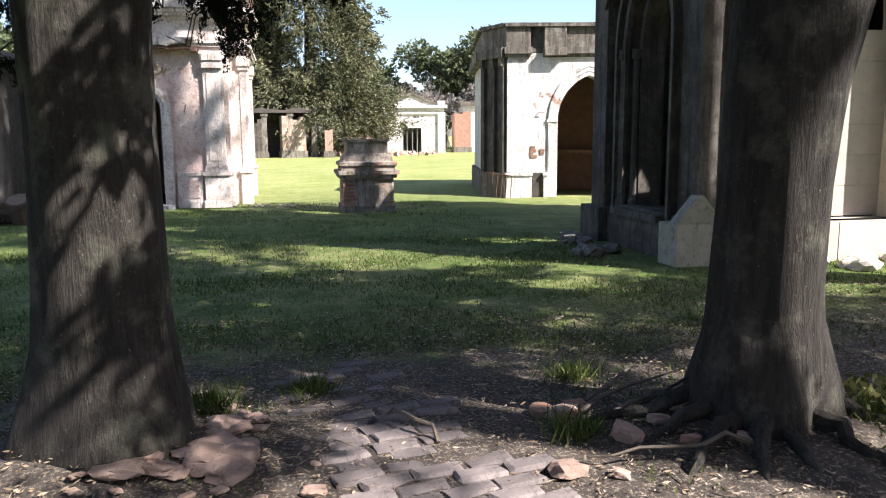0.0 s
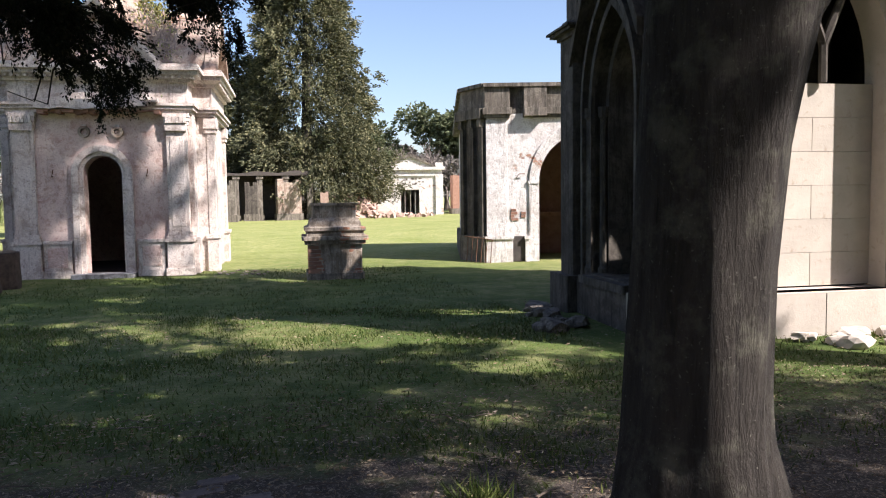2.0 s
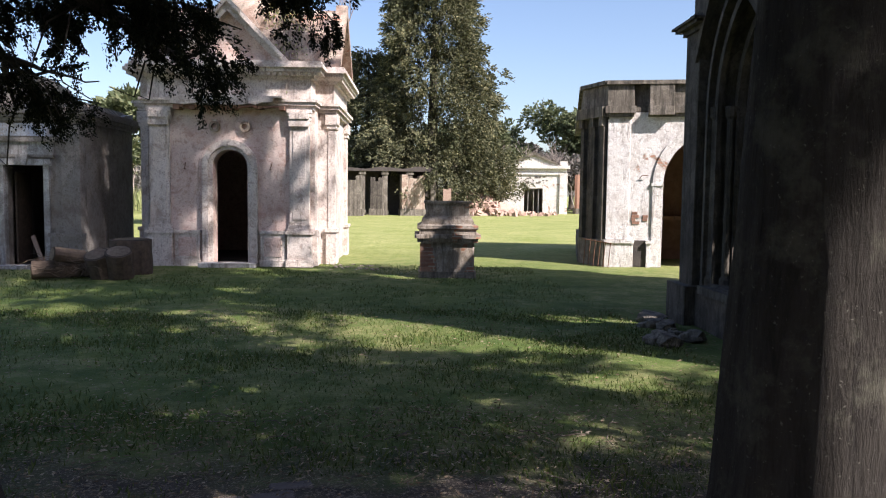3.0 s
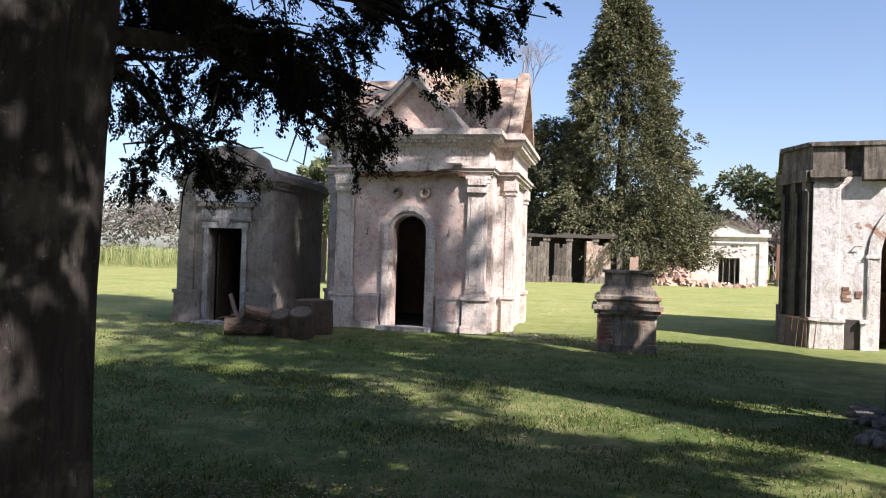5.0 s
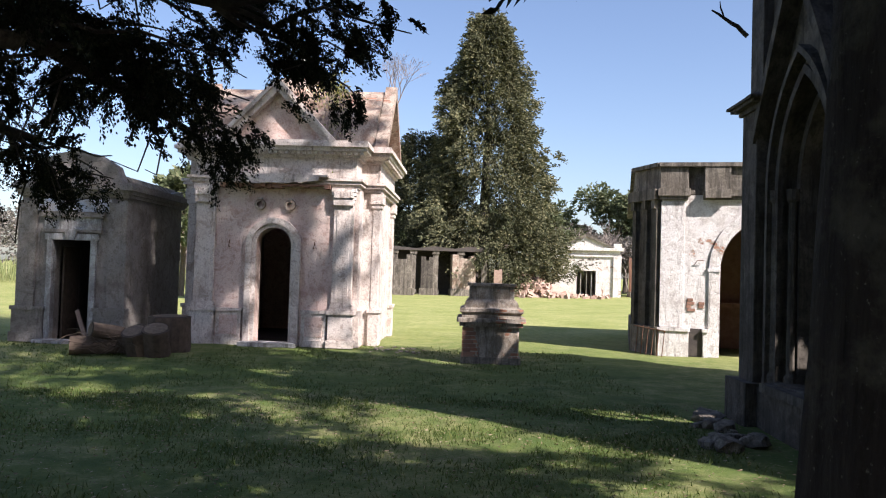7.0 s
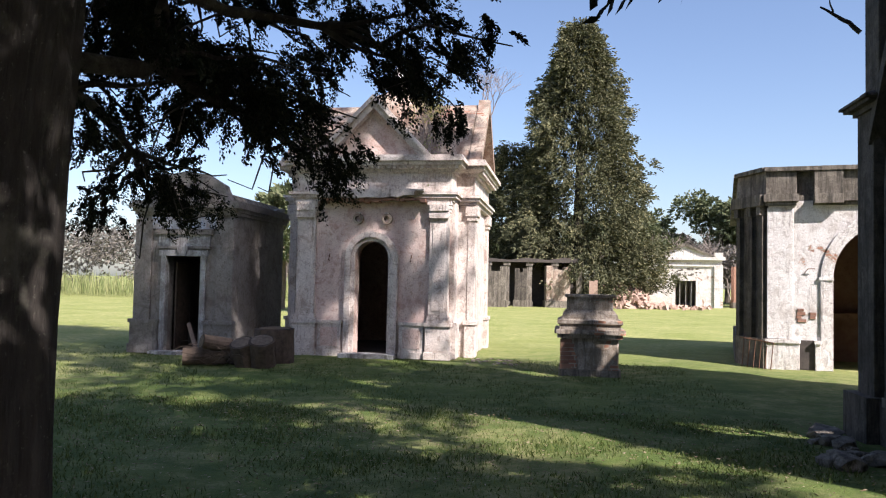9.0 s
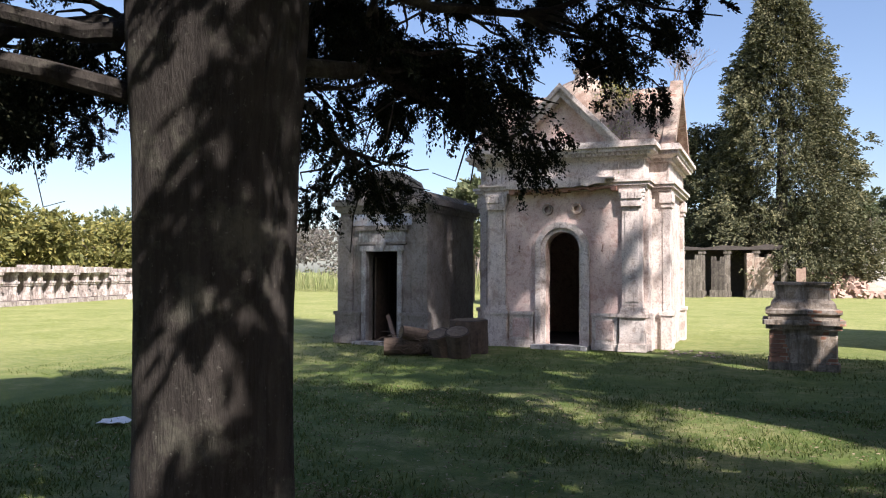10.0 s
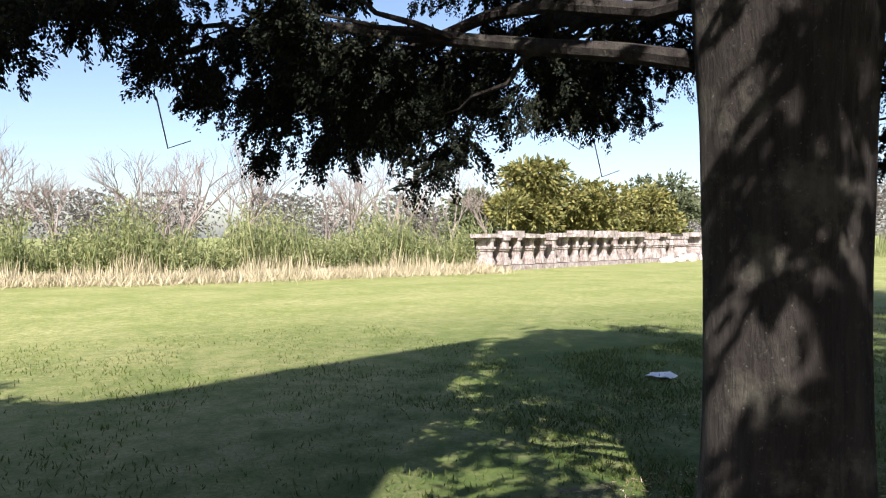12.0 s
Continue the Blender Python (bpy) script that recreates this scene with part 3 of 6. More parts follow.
# ---------- the grey tomb house ----------
def build_grey_house():
    g = thing("grey_tomb_house", pose(-6.2, 17.85, 0, 0, 0, -2.0), "small grey cement tomb house with faded blue frieze and open doorway", "mausoleum")
    HW, D = 1.12, 3.1
    bm = bmesh.new()
    box(bm, -HW, -0.4, 0, 0.3, 0, 3.05)
    box(bm, 0.4, HW, 0, 0.3, 0, 3.05)
    box(bm, -0.4, 0.4, 0, 0.3, 2.14, 3.05)
    part("front_wall", bm, M_GRAY, g)
    for sx in (-1, 1):
        xa, xb = sorted((sx * HW, sx * (HW - 0.28)))
        boxes("side_wall", [(xa, xb, 0.302, D, 0, 3.3)], M_GRAY, g)
        x0, x1 = sorted((sx * 0.5, sx * (HW + 0.1)))
        boxes("plinth", [(x0, x1, -0.14, 0.1, 0, 0.2), (x0 + 0.03, x1 - 0.03, -0.11, 0.1, 0.2, 0.66), (x0, x1, -0.14, 0.1, 0.66, 0.74)], M_GRAY, g)
        xa, xb = sorted((sx * (HW - 0.36), sx * (HW + 0.03)))
        boxes("corner_pilaster", [(xa, xb, -0.06, 0.1, 0.74, 2.95)], M_GRAY, g)
    boxes("back_wall", [(-HW + 0.28, HW - 0.28, D - 0.28, D, 0, 3.3)], M_GRAY, g)
    boxes("door_frame", [(-0.52, -0.4, -0.07, 0.1, 0.05, 2.14), (0.4, 0.52, -0.07, 0.1, 0.05, 2.14), (-0.56, 0.56, -0.09, 0.1, 2.14, 2.27)], M_PALE, g, "chipped pale door frame")
    boxes("door_step", [(-0.6, 0.6, -0.36, 0.0, 0, 0.07)], M_PALE, g)
    boxes("name_panel", [(-0.6, 0.6, -0.05, 0.05, 2.36, 2.62)], M_PALE, g, "worn pale name panel")
    boxes("panel_moulding", [(-0.66, 0.66, -0.1, 0.04, 2.62, 2.72), (-0.62, 0.62, -0.07, 0.04, 2.3, 2.36)], M_GRAY, g)
    bm = bmesh.new()
    prism(bm, [(-0.08, 2.14), (0.08, 2.14), (0.13, 2.36), (-0.13, 2.36)], "y", -0.14, -0.02)
    part("keystone", bm, M_PALE, g)
    boxes("blue_frieze", [(-0.78, 0.78, -0.04, 0.04, 2.74, 3.0)], M_BLUE, g, "faded blue limewashed frieze")
    bm = bmesh.new()
    moulding(bm, -HW, HW, 0, D, [(3.05, 3.12, 0.06), (3.12, 3.2, 0.1), (3.2, 3.3, 0.16), (3.3, 3.36, 0.12)])
    part("cornice", bm, M_GRAY, g)
    bm = bmesh.new()
    prism(bm, [(-1.0, 3.36), (1.0, 3.36), (0.85, 3.72), (0.45, 3.95), (0, 4.03), (-0.45, 3.95), (-0.85, 3.72)], "y", 0.0, 0.3)
    part("gable", bm, M_GRAY, g, "low curved gable")
    bm = bmesh.new()
    prism(bm, [(-1.1, 3.36), (1.1, 3.36), (0.9, 3.55), (0, 3.72), (-0.9, 3.55)], "y", 0.302, D)
    part("roof", bm, M_COPING, g)
    boxes("door_leaf", [(-0.36, -0.32, 0.3, 0.95, 0.08, 2.0)], M_WOOD, g, "rotting dark door leaf standing open")
    # Floor colour paints in the doorway's shade.
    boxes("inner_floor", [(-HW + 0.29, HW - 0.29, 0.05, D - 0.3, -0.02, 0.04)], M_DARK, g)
    # fallen plank leaning in the doorway
    bm = bmesh.new()
    prism(bm, [(0.02, 0.05), (0.12, 0.05), (-0.1, 0.66), (-0.18, 0.62)], "y", 0.55, 0.6)
    part("fallen_plank", bm, M_SLAB, g, "fallen reddish board")
    bm = bmesh.new()
    prism(bm, [(2.3, 3.36), (3.1, 3.36), (3.1, 3.5), (2.7, 3.45)], "x", HW - 0.2, HW + 0.02)
    part("broken_parapet", bm, M_PALE, g)


build_grey_house()


# ---------- brick pedestal ----------
def build_pedestal():
    p = thing("pedestal", pose(2.52, 16.75, 0, 0, 0, -3.0), "weathered stepped brick pedestal with flaking render", "monument")
    boxes("base", [(-0.53, 0.53, -0.53, 0.53, -0.02, 0.7)], M_PEDESTAL, p, "flaking rendered brick base", 0.03)
    boxes("foot", [(-0.57, 0.57, -0.57, 0.57, -0.02, 0.12)], M_COPING, p, "", 0.04)
    boxes("ledge", [(-0.6, 0.6, -0.6, 0.6, 0.7, 0.78), (-0.65, 0.65, -0.65, 0.65, 0.78, 0.86)], M_PEDESTAL, p, "stained moulded ledge", 0.03)
    bm = bmesh.new()
    lay = [(0.86, 0.56), (0.94, 0.56), (0.97, 0.6), (1.03, 0.6), (1.06, 0.52), (1.15, 0.5), (1.2, 0.46), (1.22, 0.44)]
    rings = [[bm.verts.new((sx * o, sy * o, z)) for sx, sy in ((-1, -1), (1, -1), (1, 1), (-1, 1))] for z, o in lay]
    for a, b in zip(rings, rings[1:]):
        for i in range(4):
            bm.faces.new((a[i], a[(i + 1) % 4], b[(i + 1) % 4], b[i]))
    bm.faces.new(rings[0][::-1])
    bm.faces.new(rings[-1])
    part("stepped_moulding", bm, M_PEDESTAL, p)
    boxes("top_block", [(-0.43, 0.43, -0.43, 0.43, 1.22, 1.46), (-0.47, 0.47, -0.47, 0.47, 1.46, 1.51)], M_PEDESTAL, p, "lichened top block", 0.02)
    # bared brick corner
    for k in range(8):
        bm = bmesh.new()
        box(bm, -0.545, -0.28 - 0.05 * ((k * 7) % 3), -0.545, -0.4, 0.06 + k * 0.078, 0.125 + k * 0.078, 0.008)
        part("brick", bm, M_BRICK, p)


build_pedestal()


# ---------- white chapel with cut corners ----------
def build_white_chapel():
    w = thing("white_chapel", pose(6.5, 18.95, 0, 0, 0, -14.0), "whitewashed mausoleum with cut corners, pointed doorway and broken parapet", "mausoleum")
    W, K, D = 4.1, 1.1, 4.8
    s = math.radians(45)
    # front wall in local x from 0 to W
    bm = bmesh.new()
    arch_wall(bm, 0, W, 0, 3.6, W / 2, 0.78, 1.95, 0, 0.4, 1.5)
    part("front_wall", bm, M_WHITE, w)
    bm = bmesh.new()
    arch_band(bm, W / 2, 0.78, 0.86, 1.95, 0, -0.02, 0.02, 1.5)
    arch_band(bm, W / 2, 0.86, 0.94, 1.95, 0, -0.028, 0.02, 1.5)
    arch_band(bm, W / 2, 0.94, 1.02, 1.95, 0, -0.036, 0.02, 1.5)
    part("door_surround", bm, M_WHITE, w, "moulded pointed arch surround")
    for x in (W / 2 - 1.06, W / 2 + 0.78):
        boxes("surround_cap", [(x, x + 0.28, -0.05, 0.02, 1.9, 1.97)], M_WHITE, w)
    # plinth
    for x0, x1 in ((-0.04, 0.62), (0.92, W / 2 - 1.03), (W / 2 + 1.03, W + 0.04)):
        boxes("plinth", [(x0, x1, -0.07, 0.1, -0.02, 0.55), (x0 - 0.02, x1 + 0.02, -0.1, 0.1, 0.55, 0.62)], M_WHITE, w)
    boxes("pilaster", [(-0.02, 0.5, -0.025, 0.1, 0.64, 3.45)], M_WHITE, w)
    # Flat dark panel that paints the shade of the gap in the plinth.
    boxes("plinth_gap_shade", [(0.62, 0.92, -0.012, 0.05, 0.0, 0.62)], M_DARK, w, "black panel painted as the shade of a plinth gap")
    rr = random.Random(6)
    for k in range(7):
        row = k % 4
        x = (0.55 if k < 5 else 0.79) + rr.uniform(0, 0.04)
        boxes("brick", [(x, x + rr.uniform(0.1, 0.19), -0.01 - rr.uniform(0, 0.012), 0.05, 1.0 + row * 0.075, 1.065 + row * 0.075)], M_BRICK, w)
    bm = bmesh.new()
    tube(bm, [(0.7, 0.02, 2.02), (0.78, -0.06, 2.14), (0.92, -0.06, 2.14)], [0.01] * 3, 5)
    part("iron_bracket", bm, M_IRON, w)
    # entablature over the front, with a projecting block that casts its shade
    boxes("cornice", [(-0.06, 0.56, -0.09, 0.3, 3.5, 3.58), (-0.1, 0.6, -0.13, 0.3, 3.58, 3.74), (0.88, W + 0.1, -0.06, 0.3, 3.5, 3.58), (0.88, W + 0.1, -0.1, 0.3, 3.58, 3.74),
                      (0.9, 1.45, -0.2, 0.3, 3.53, 3.73), (0.56, 0.9, 0.05, 0.3, 3.5, 3.74)], M_COPING, w, "weathered moulded cornice")
    boxes("parapet", [(-0.05, 0.56, -0.06, 0.3, 3.74, 4.24), (0.56, 0.9, 0.12, 0.3, 3.74, 4.24), (0.9, 1.45, -0.1, 0.3, 3.74, 4.24), (1.45, W + 0.04, -0.03, 0.3, 3.74, 4.24)], M_COPING, w, "stained brick and render parapet")
    boxes("parapet_coping", [(-0.08, W + 0.08, -0.12, 0.35, 4.24, 4.33)], M_COPING, w, "dark lichened coping")
    # cut corners and flanks, all on one plan
    def along(name, a, b, mat, t=0.3, z0=0.0, z1=3.6, out=0.0, label=""):
        a, b = Vector(a), Vector(b)
        d = (b - a).normalized()
        n = Vector((d.y, -d.x))
        q = [a + n * out, b + n * out, b - n * t, a - n * t]
        bm = bmesh.new()
        prism(bm, [(v.x, v.y) for v in q], "z", z0, z1)
        return part(name, bm, mat, w, label)
    P = [(-0.55, 0.95), (0, 0)]
    Q = [(W, 0), (W + 0.55, 0.95)]
    R = [(W + 0.55, 0.95 + D), (-0.55, 0.95 + D)]
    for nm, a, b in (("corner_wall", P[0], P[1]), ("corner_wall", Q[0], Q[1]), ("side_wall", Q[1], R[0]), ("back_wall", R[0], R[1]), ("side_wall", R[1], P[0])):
        # Corner walls take dark stone instead of whitewash, painting in their shade.
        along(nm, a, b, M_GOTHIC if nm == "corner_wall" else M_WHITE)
        along("flank_plinth", a, b, M_COPING, 0.1, -0.02, 0.62, 0.1)
        along("flank_cornice", a, b, M_COPING, 0.25, 3.5, 3.74, 0.2)
        along("flank_parapet", a, b, M_COPING, 0.25, 3.74, 4.24, 0.05)
        along("flank_coping", a, b, M_COPING, 0.3, 4.245, 4.335, 0.14)
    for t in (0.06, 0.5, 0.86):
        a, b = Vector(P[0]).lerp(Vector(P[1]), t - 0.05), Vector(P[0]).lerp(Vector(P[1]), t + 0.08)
        # Pilasters carry the same painted shade as the corner wall.
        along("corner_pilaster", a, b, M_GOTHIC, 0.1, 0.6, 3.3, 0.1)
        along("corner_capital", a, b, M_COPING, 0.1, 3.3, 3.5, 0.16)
    bm = bmesh.new()
    prism(bm, [P[0], P[1], Q[0], Q[1], R[0], R[1]], "z", 3.62, 3.72)
    part("roof", bm, M_COPING, w)
    bm = bmesh.new()
    box(bm, 0.3, W - 0.3, 2.6, 2.75, 0, 3.5)
    part("inner_wall", bm, M_BRICK, w, "bare brick inner wall")
    boxes("inner_shelf", [(0.6, W - 0.6, 2.1, 2.6, 1.05, 1.15)], M_BRICK, w)
    # rusty railing at the foot of the cut corner
    r = thing("iron_railing", pose(6.25, 18.95, 0, 0, 0, -60.0), "leaning rusty iron grave railing", "railing")
    bm = bmesh.new()
    tube(bm, [(-0.45, 0, 0.62), (0.45, 0.05, 0.55)], [0.014, 0.014], 5)
    part("rail", bm, M_IRON, r)
    for k in range(6):
        x = -0.4 + k * 0.16
        bm = bmesh.new()
        tube(bm, [(x, 0.01, -0.02), (x + 0.05, 0.03, 0.66 - 0.02 * k)], [0.011, 0.009], 5)
        part("bar", bm, M_IRON, r)


build_white_chapel()


# ---------- gothic chapel ----------
def build_gothic():
    g = thing("gothic_chapel", pose(5.25, 8.45, 0, 0, 0, -3.0), "tall grey gothic mausoleum with pointed portal, buttress and blind window", "mausoleum")
    HT = 7.2
    L = 2.55                      # length of the portal side, along local y
    # portal side: a wall facing local -x. Built in x and z, then turned.
    q = new("portal_side")
    q.parent = g
    q.matrix_local = pose(0, L, 0, 0, 0, -90)
    # here local x runs from the far corner (0) to the near corner (L), the face looks to -y
    cx, hw, spring = 1.22, 0.66, 2.75
    # M_GOTHIC's dark colour carries the shade of this side.
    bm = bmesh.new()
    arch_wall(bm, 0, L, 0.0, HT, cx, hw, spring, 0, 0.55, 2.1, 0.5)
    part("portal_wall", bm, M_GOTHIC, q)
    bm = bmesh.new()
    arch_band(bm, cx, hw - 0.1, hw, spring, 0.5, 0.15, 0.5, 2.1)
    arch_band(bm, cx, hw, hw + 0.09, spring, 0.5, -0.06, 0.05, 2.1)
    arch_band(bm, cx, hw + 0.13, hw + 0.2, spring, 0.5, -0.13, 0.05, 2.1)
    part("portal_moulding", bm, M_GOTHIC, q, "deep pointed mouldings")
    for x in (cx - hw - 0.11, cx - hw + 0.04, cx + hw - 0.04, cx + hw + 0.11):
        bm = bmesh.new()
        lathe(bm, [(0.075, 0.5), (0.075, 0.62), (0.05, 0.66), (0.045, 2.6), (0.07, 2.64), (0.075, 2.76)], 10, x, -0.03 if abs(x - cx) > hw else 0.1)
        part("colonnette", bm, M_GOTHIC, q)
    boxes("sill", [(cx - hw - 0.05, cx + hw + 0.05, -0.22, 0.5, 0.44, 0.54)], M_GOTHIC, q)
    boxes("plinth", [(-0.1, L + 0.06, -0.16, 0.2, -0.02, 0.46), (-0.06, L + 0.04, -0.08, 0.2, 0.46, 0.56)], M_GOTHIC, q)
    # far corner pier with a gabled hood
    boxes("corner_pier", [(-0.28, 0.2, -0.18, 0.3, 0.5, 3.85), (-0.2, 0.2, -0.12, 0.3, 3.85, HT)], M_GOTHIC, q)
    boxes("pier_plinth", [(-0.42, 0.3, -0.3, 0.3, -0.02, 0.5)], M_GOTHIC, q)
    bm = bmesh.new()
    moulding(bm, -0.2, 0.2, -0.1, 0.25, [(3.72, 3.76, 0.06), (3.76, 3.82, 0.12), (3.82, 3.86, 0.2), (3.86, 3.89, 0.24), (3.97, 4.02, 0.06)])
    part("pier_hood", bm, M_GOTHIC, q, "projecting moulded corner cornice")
    # hood gable above the portal
    bm = bmesh.new()
    for sx in (-1, 1):
        prism(bm, [(cx + sx * 1.05, 3.35), (cx + sx * 1.05, 3.55), (cx, 5.4), (cx, 5.15)], "y", -0.22, 0.05)
    part("portal_gable", bm, M_GOTHIC, q)
    # near corner buttress: two stepped piers of coursed blocks
    core = boxes("buttress", [(L - 0.28, L - 0.04, -0.16, 0.3, 0.4, HT - 1), (L - 0.04, L + 0.02, 0.06, 0.5, 0.4, HT - 1)], M_GOTHIC, g, "stepped corner buttress")
    core.matrix_local = q.matrix_local
    # Paler M_BUTT blocks stand for the buttress's sunlit faces.
    for r in range(13):
        z = 0.43 + r * 0.42
        for x0, x1, y0, y1 in ((L - 0.3, L - 0.02, -0.19, 0.1), (L - 0.016, L + 0.06, 0.03, 0.4)):
            bm = bmesh.new()
            box(bm, x0, x1, y0, y1, z, z + 0.41, 0.006)
            part("block", bm, M_BUTT, core)
    boxes("buttress_base", [(L - 0.36, L + 0.1, -0.3, 0.32, -0.02, 0.5)], M_BUTT, q, "pale buttress base block")
    bm = bmesh.new()
    prism(bm, [(-0.3, 0.5), (0.32, 0.5), (0.3, 0.53), (0.04, 0.84), (-0.02, 0.84), (-0.28, 0.53)], "x", L - 0.1, L + 0.1)
    part("buttress_weathering", bm, M_BUTT, q)
    # window side: faces local -y, local x from 0 to 8
    X1 = 5.0
    bm = bmesh.new()
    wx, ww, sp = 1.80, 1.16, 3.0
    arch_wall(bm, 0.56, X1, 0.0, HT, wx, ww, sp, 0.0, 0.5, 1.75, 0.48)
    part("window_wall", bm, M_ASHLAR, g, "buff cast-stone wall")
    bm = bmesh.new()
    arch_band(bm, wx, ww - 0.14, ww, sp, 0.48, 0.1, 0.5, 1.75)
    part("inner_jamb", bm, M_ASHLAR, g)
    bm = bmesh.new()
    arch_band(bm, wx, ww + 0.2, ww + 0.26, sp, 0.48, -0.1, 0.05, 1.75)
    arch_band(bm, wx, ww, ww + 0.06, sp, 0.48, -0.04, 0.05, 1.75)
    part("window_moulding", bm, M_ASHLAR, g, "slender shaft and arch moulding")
    # blind infill of coursed blocks
    fill = boxes("window_infill", [(wx - ww + 0.14, wx + ww - 0.14, 0.42, 0.5, 0.48, 2.87)], M_GOTHIC, g)
    rows = 6
    me = {}
    for r in range(rows):
        cuts = [wx - ww + 0.14, wx - 0.2, wx + ww - 0.14] if r % 2 else [wx - ww + 0.14, wx - 0.55, wx + 0.22, wx + ww - 0.14]
        z0 = 0.5 + r * 0.395
        for a, b in zip(cuts, cuts[1:]):
            key = round(b - a, 3)
            if key not in me:
                bm = bmesh.new()
                box(bm, 0, b - a - 0.005, 0, 0.08, 0, 0.391, 0.002)
                me[key] = bpy.data.meshes.new("block")
                bm.to_mesh(me[key])
                bm.free()
                me[key].materials.append(M_ASHLAR)
            o = part("block", me[key], M_ASHLAR, fill)
            o.location = (a + 0.004, 0.36, z0)
    bm = bmesh.new()
    for x in (wx - 0.3, wx + 0.3):
        tube(bm, [(x, 0.3, 2.87), (x, 0.3, 3.3), (x - 0.25, 0.3, 3.9), (x - 0.05, 0.3, 4.2)], [0.05] * 4, 6)
        tube(bm, [(x, 0.3, 3.3), (x + 0.25, 0.3, 3.9), (x + 0.05, 0.3, 4.3)], [0.05] * 3, 6)
    part("tracery", bm, M_GOTHIC, g, "broken stone tracery")
    boxes("window_plinth", [(0.56, X1, -0.1, 0.2, -0.02, 0.48)], M_ASHLAR, g)
    boxes("plinth_joint", [(1.9, 1.908, -0.104, 0.0, 0.0, 0.47)], M_GOTHIC, g, "", 0.001)
    # yellow stone buttress beyond the window
    yb = boxes("yellow_buttress", [(3.25, 3.9, -0.34, 0.1, 0.0, HT - 0.5)], M_YELLOW, g, "yellow sandstone buttress")
    for r in range(14):
        bm = bmesh.new()
        box(bm, 3.235, 3.915, -0.36, -0.3, 0.5 + r * 0.36, 0.852 + r * 0.36, 0.006)
        part("block", bm, M_YELLOW, yb)
    # remaining walls and roof
    boxes("back_wall", [(3.3, X1, 4.8, 5.2, 0, HT)], M_GOTHIC, g)
    boxes("far_wall", [(X1 - 0.4, X1, 0.5, 4.8, 0, HT)], M_GOTHIC, g)
    boxes("flank_wall", [(3.3, 3.7, L, 4.8, 0, HT)], M_GOTHIC, g)
    bm = bmesh.new()
    arch_wall(bm, 0.56, 3.7, 0, HT, 1.9, 0.55, 2.6, L - 0.3, L, 2.0, 0.5)
    part("return_wall", bm, M_GOTHIC, g)
    bm = bmesh.new()
    prism(bm, [(0.0, HT), (X1, HT), (X1, HT + 0.3), (0.0, HT + 0.3)], "y", 0.0, L)
    prism(bm, [(3.3, HT), (X1, HT), (X1, HT + 0.3), (3.3, HT + 0.3)], "y", L, 5.2)
    part("roof", bm, M_COPING, g)
    # unseen round-topped turret added on the roof to cast the pedestal's rounded shadow
    bm = bmesh.new()
    lathe(bm, [(0.3, HT + 0.25), (0.3, HT + 0.4), (0.23, HT + 0.45), (0.23, HT + 0.85)] + [(0.23 * math.cos(a), HT + 0.85 + 0.25 * math.sin(a)) for a in (0.3, 0.6, 0.9, 1.2, 1.45)], 16, 2.95, 2.75)
    part("shadow_pinnacle", bm, M_GOTHIC, g)
    # Near-black floor, with the interior's shade in its colour.
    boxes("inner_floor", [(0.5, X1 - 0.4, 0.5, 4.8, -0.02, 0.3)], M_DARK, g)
    # broken masonry and stones at the foot
    r = random.Random(5)
    for k in range(34):
        if k < 16:
            x, y = 4.62 + r.uniform(-0.35, 0.3), 10.3 + r.uniform(-0.9, 0.7)
        else:
            x, y = 6.6 + r.uniform(0, 1.8), 7.85 + r.uniform(-0.3, 0.3)
        stone(r, x, y, r.uniform(0.07, 0.24), M_COPING if k < 16 else M_ASHLAR)


def stone(r, x, y, s, mat, z=0.0, flat=0.45, name="broken_stone", label="rough broken piece of masonry", cat="rubble", group="rubble by the gothic chapel"):
    bm = bmesh.new()
    bmesh.ops.create_icosphere(bm, subdivisions=2, radius=1)
    sd = r.uniform(0, 100)
    for v in bm.verts:
        n = noise.noise(v.co * 1.3 + Vector((sd, 0, 0)))
        c = Vector([max(-0.72, min(0.72, q)) for q in v.co])
        v.co = c * (1 + 0.35 * n)
        v.co.x *= s * r.uniform(0.99, 1.01)
        v.co.y *= s * 0.8
        v.co.z *= s * flat
    me = bpy.data.meshes.new(name)
    bm.to_mesh(me)
    bm.free()
    me.materials.append(mat)
    ob = new(name, me)
    ob.matrix_world = pose(x, y, z + mound(x, y) + s * flat * 0.4, r.uniform(-12, 12), r.uniform(-12, 12), r.uniform(0, 360))
    return tagged(ob, label, cat, group)


build_gothic()


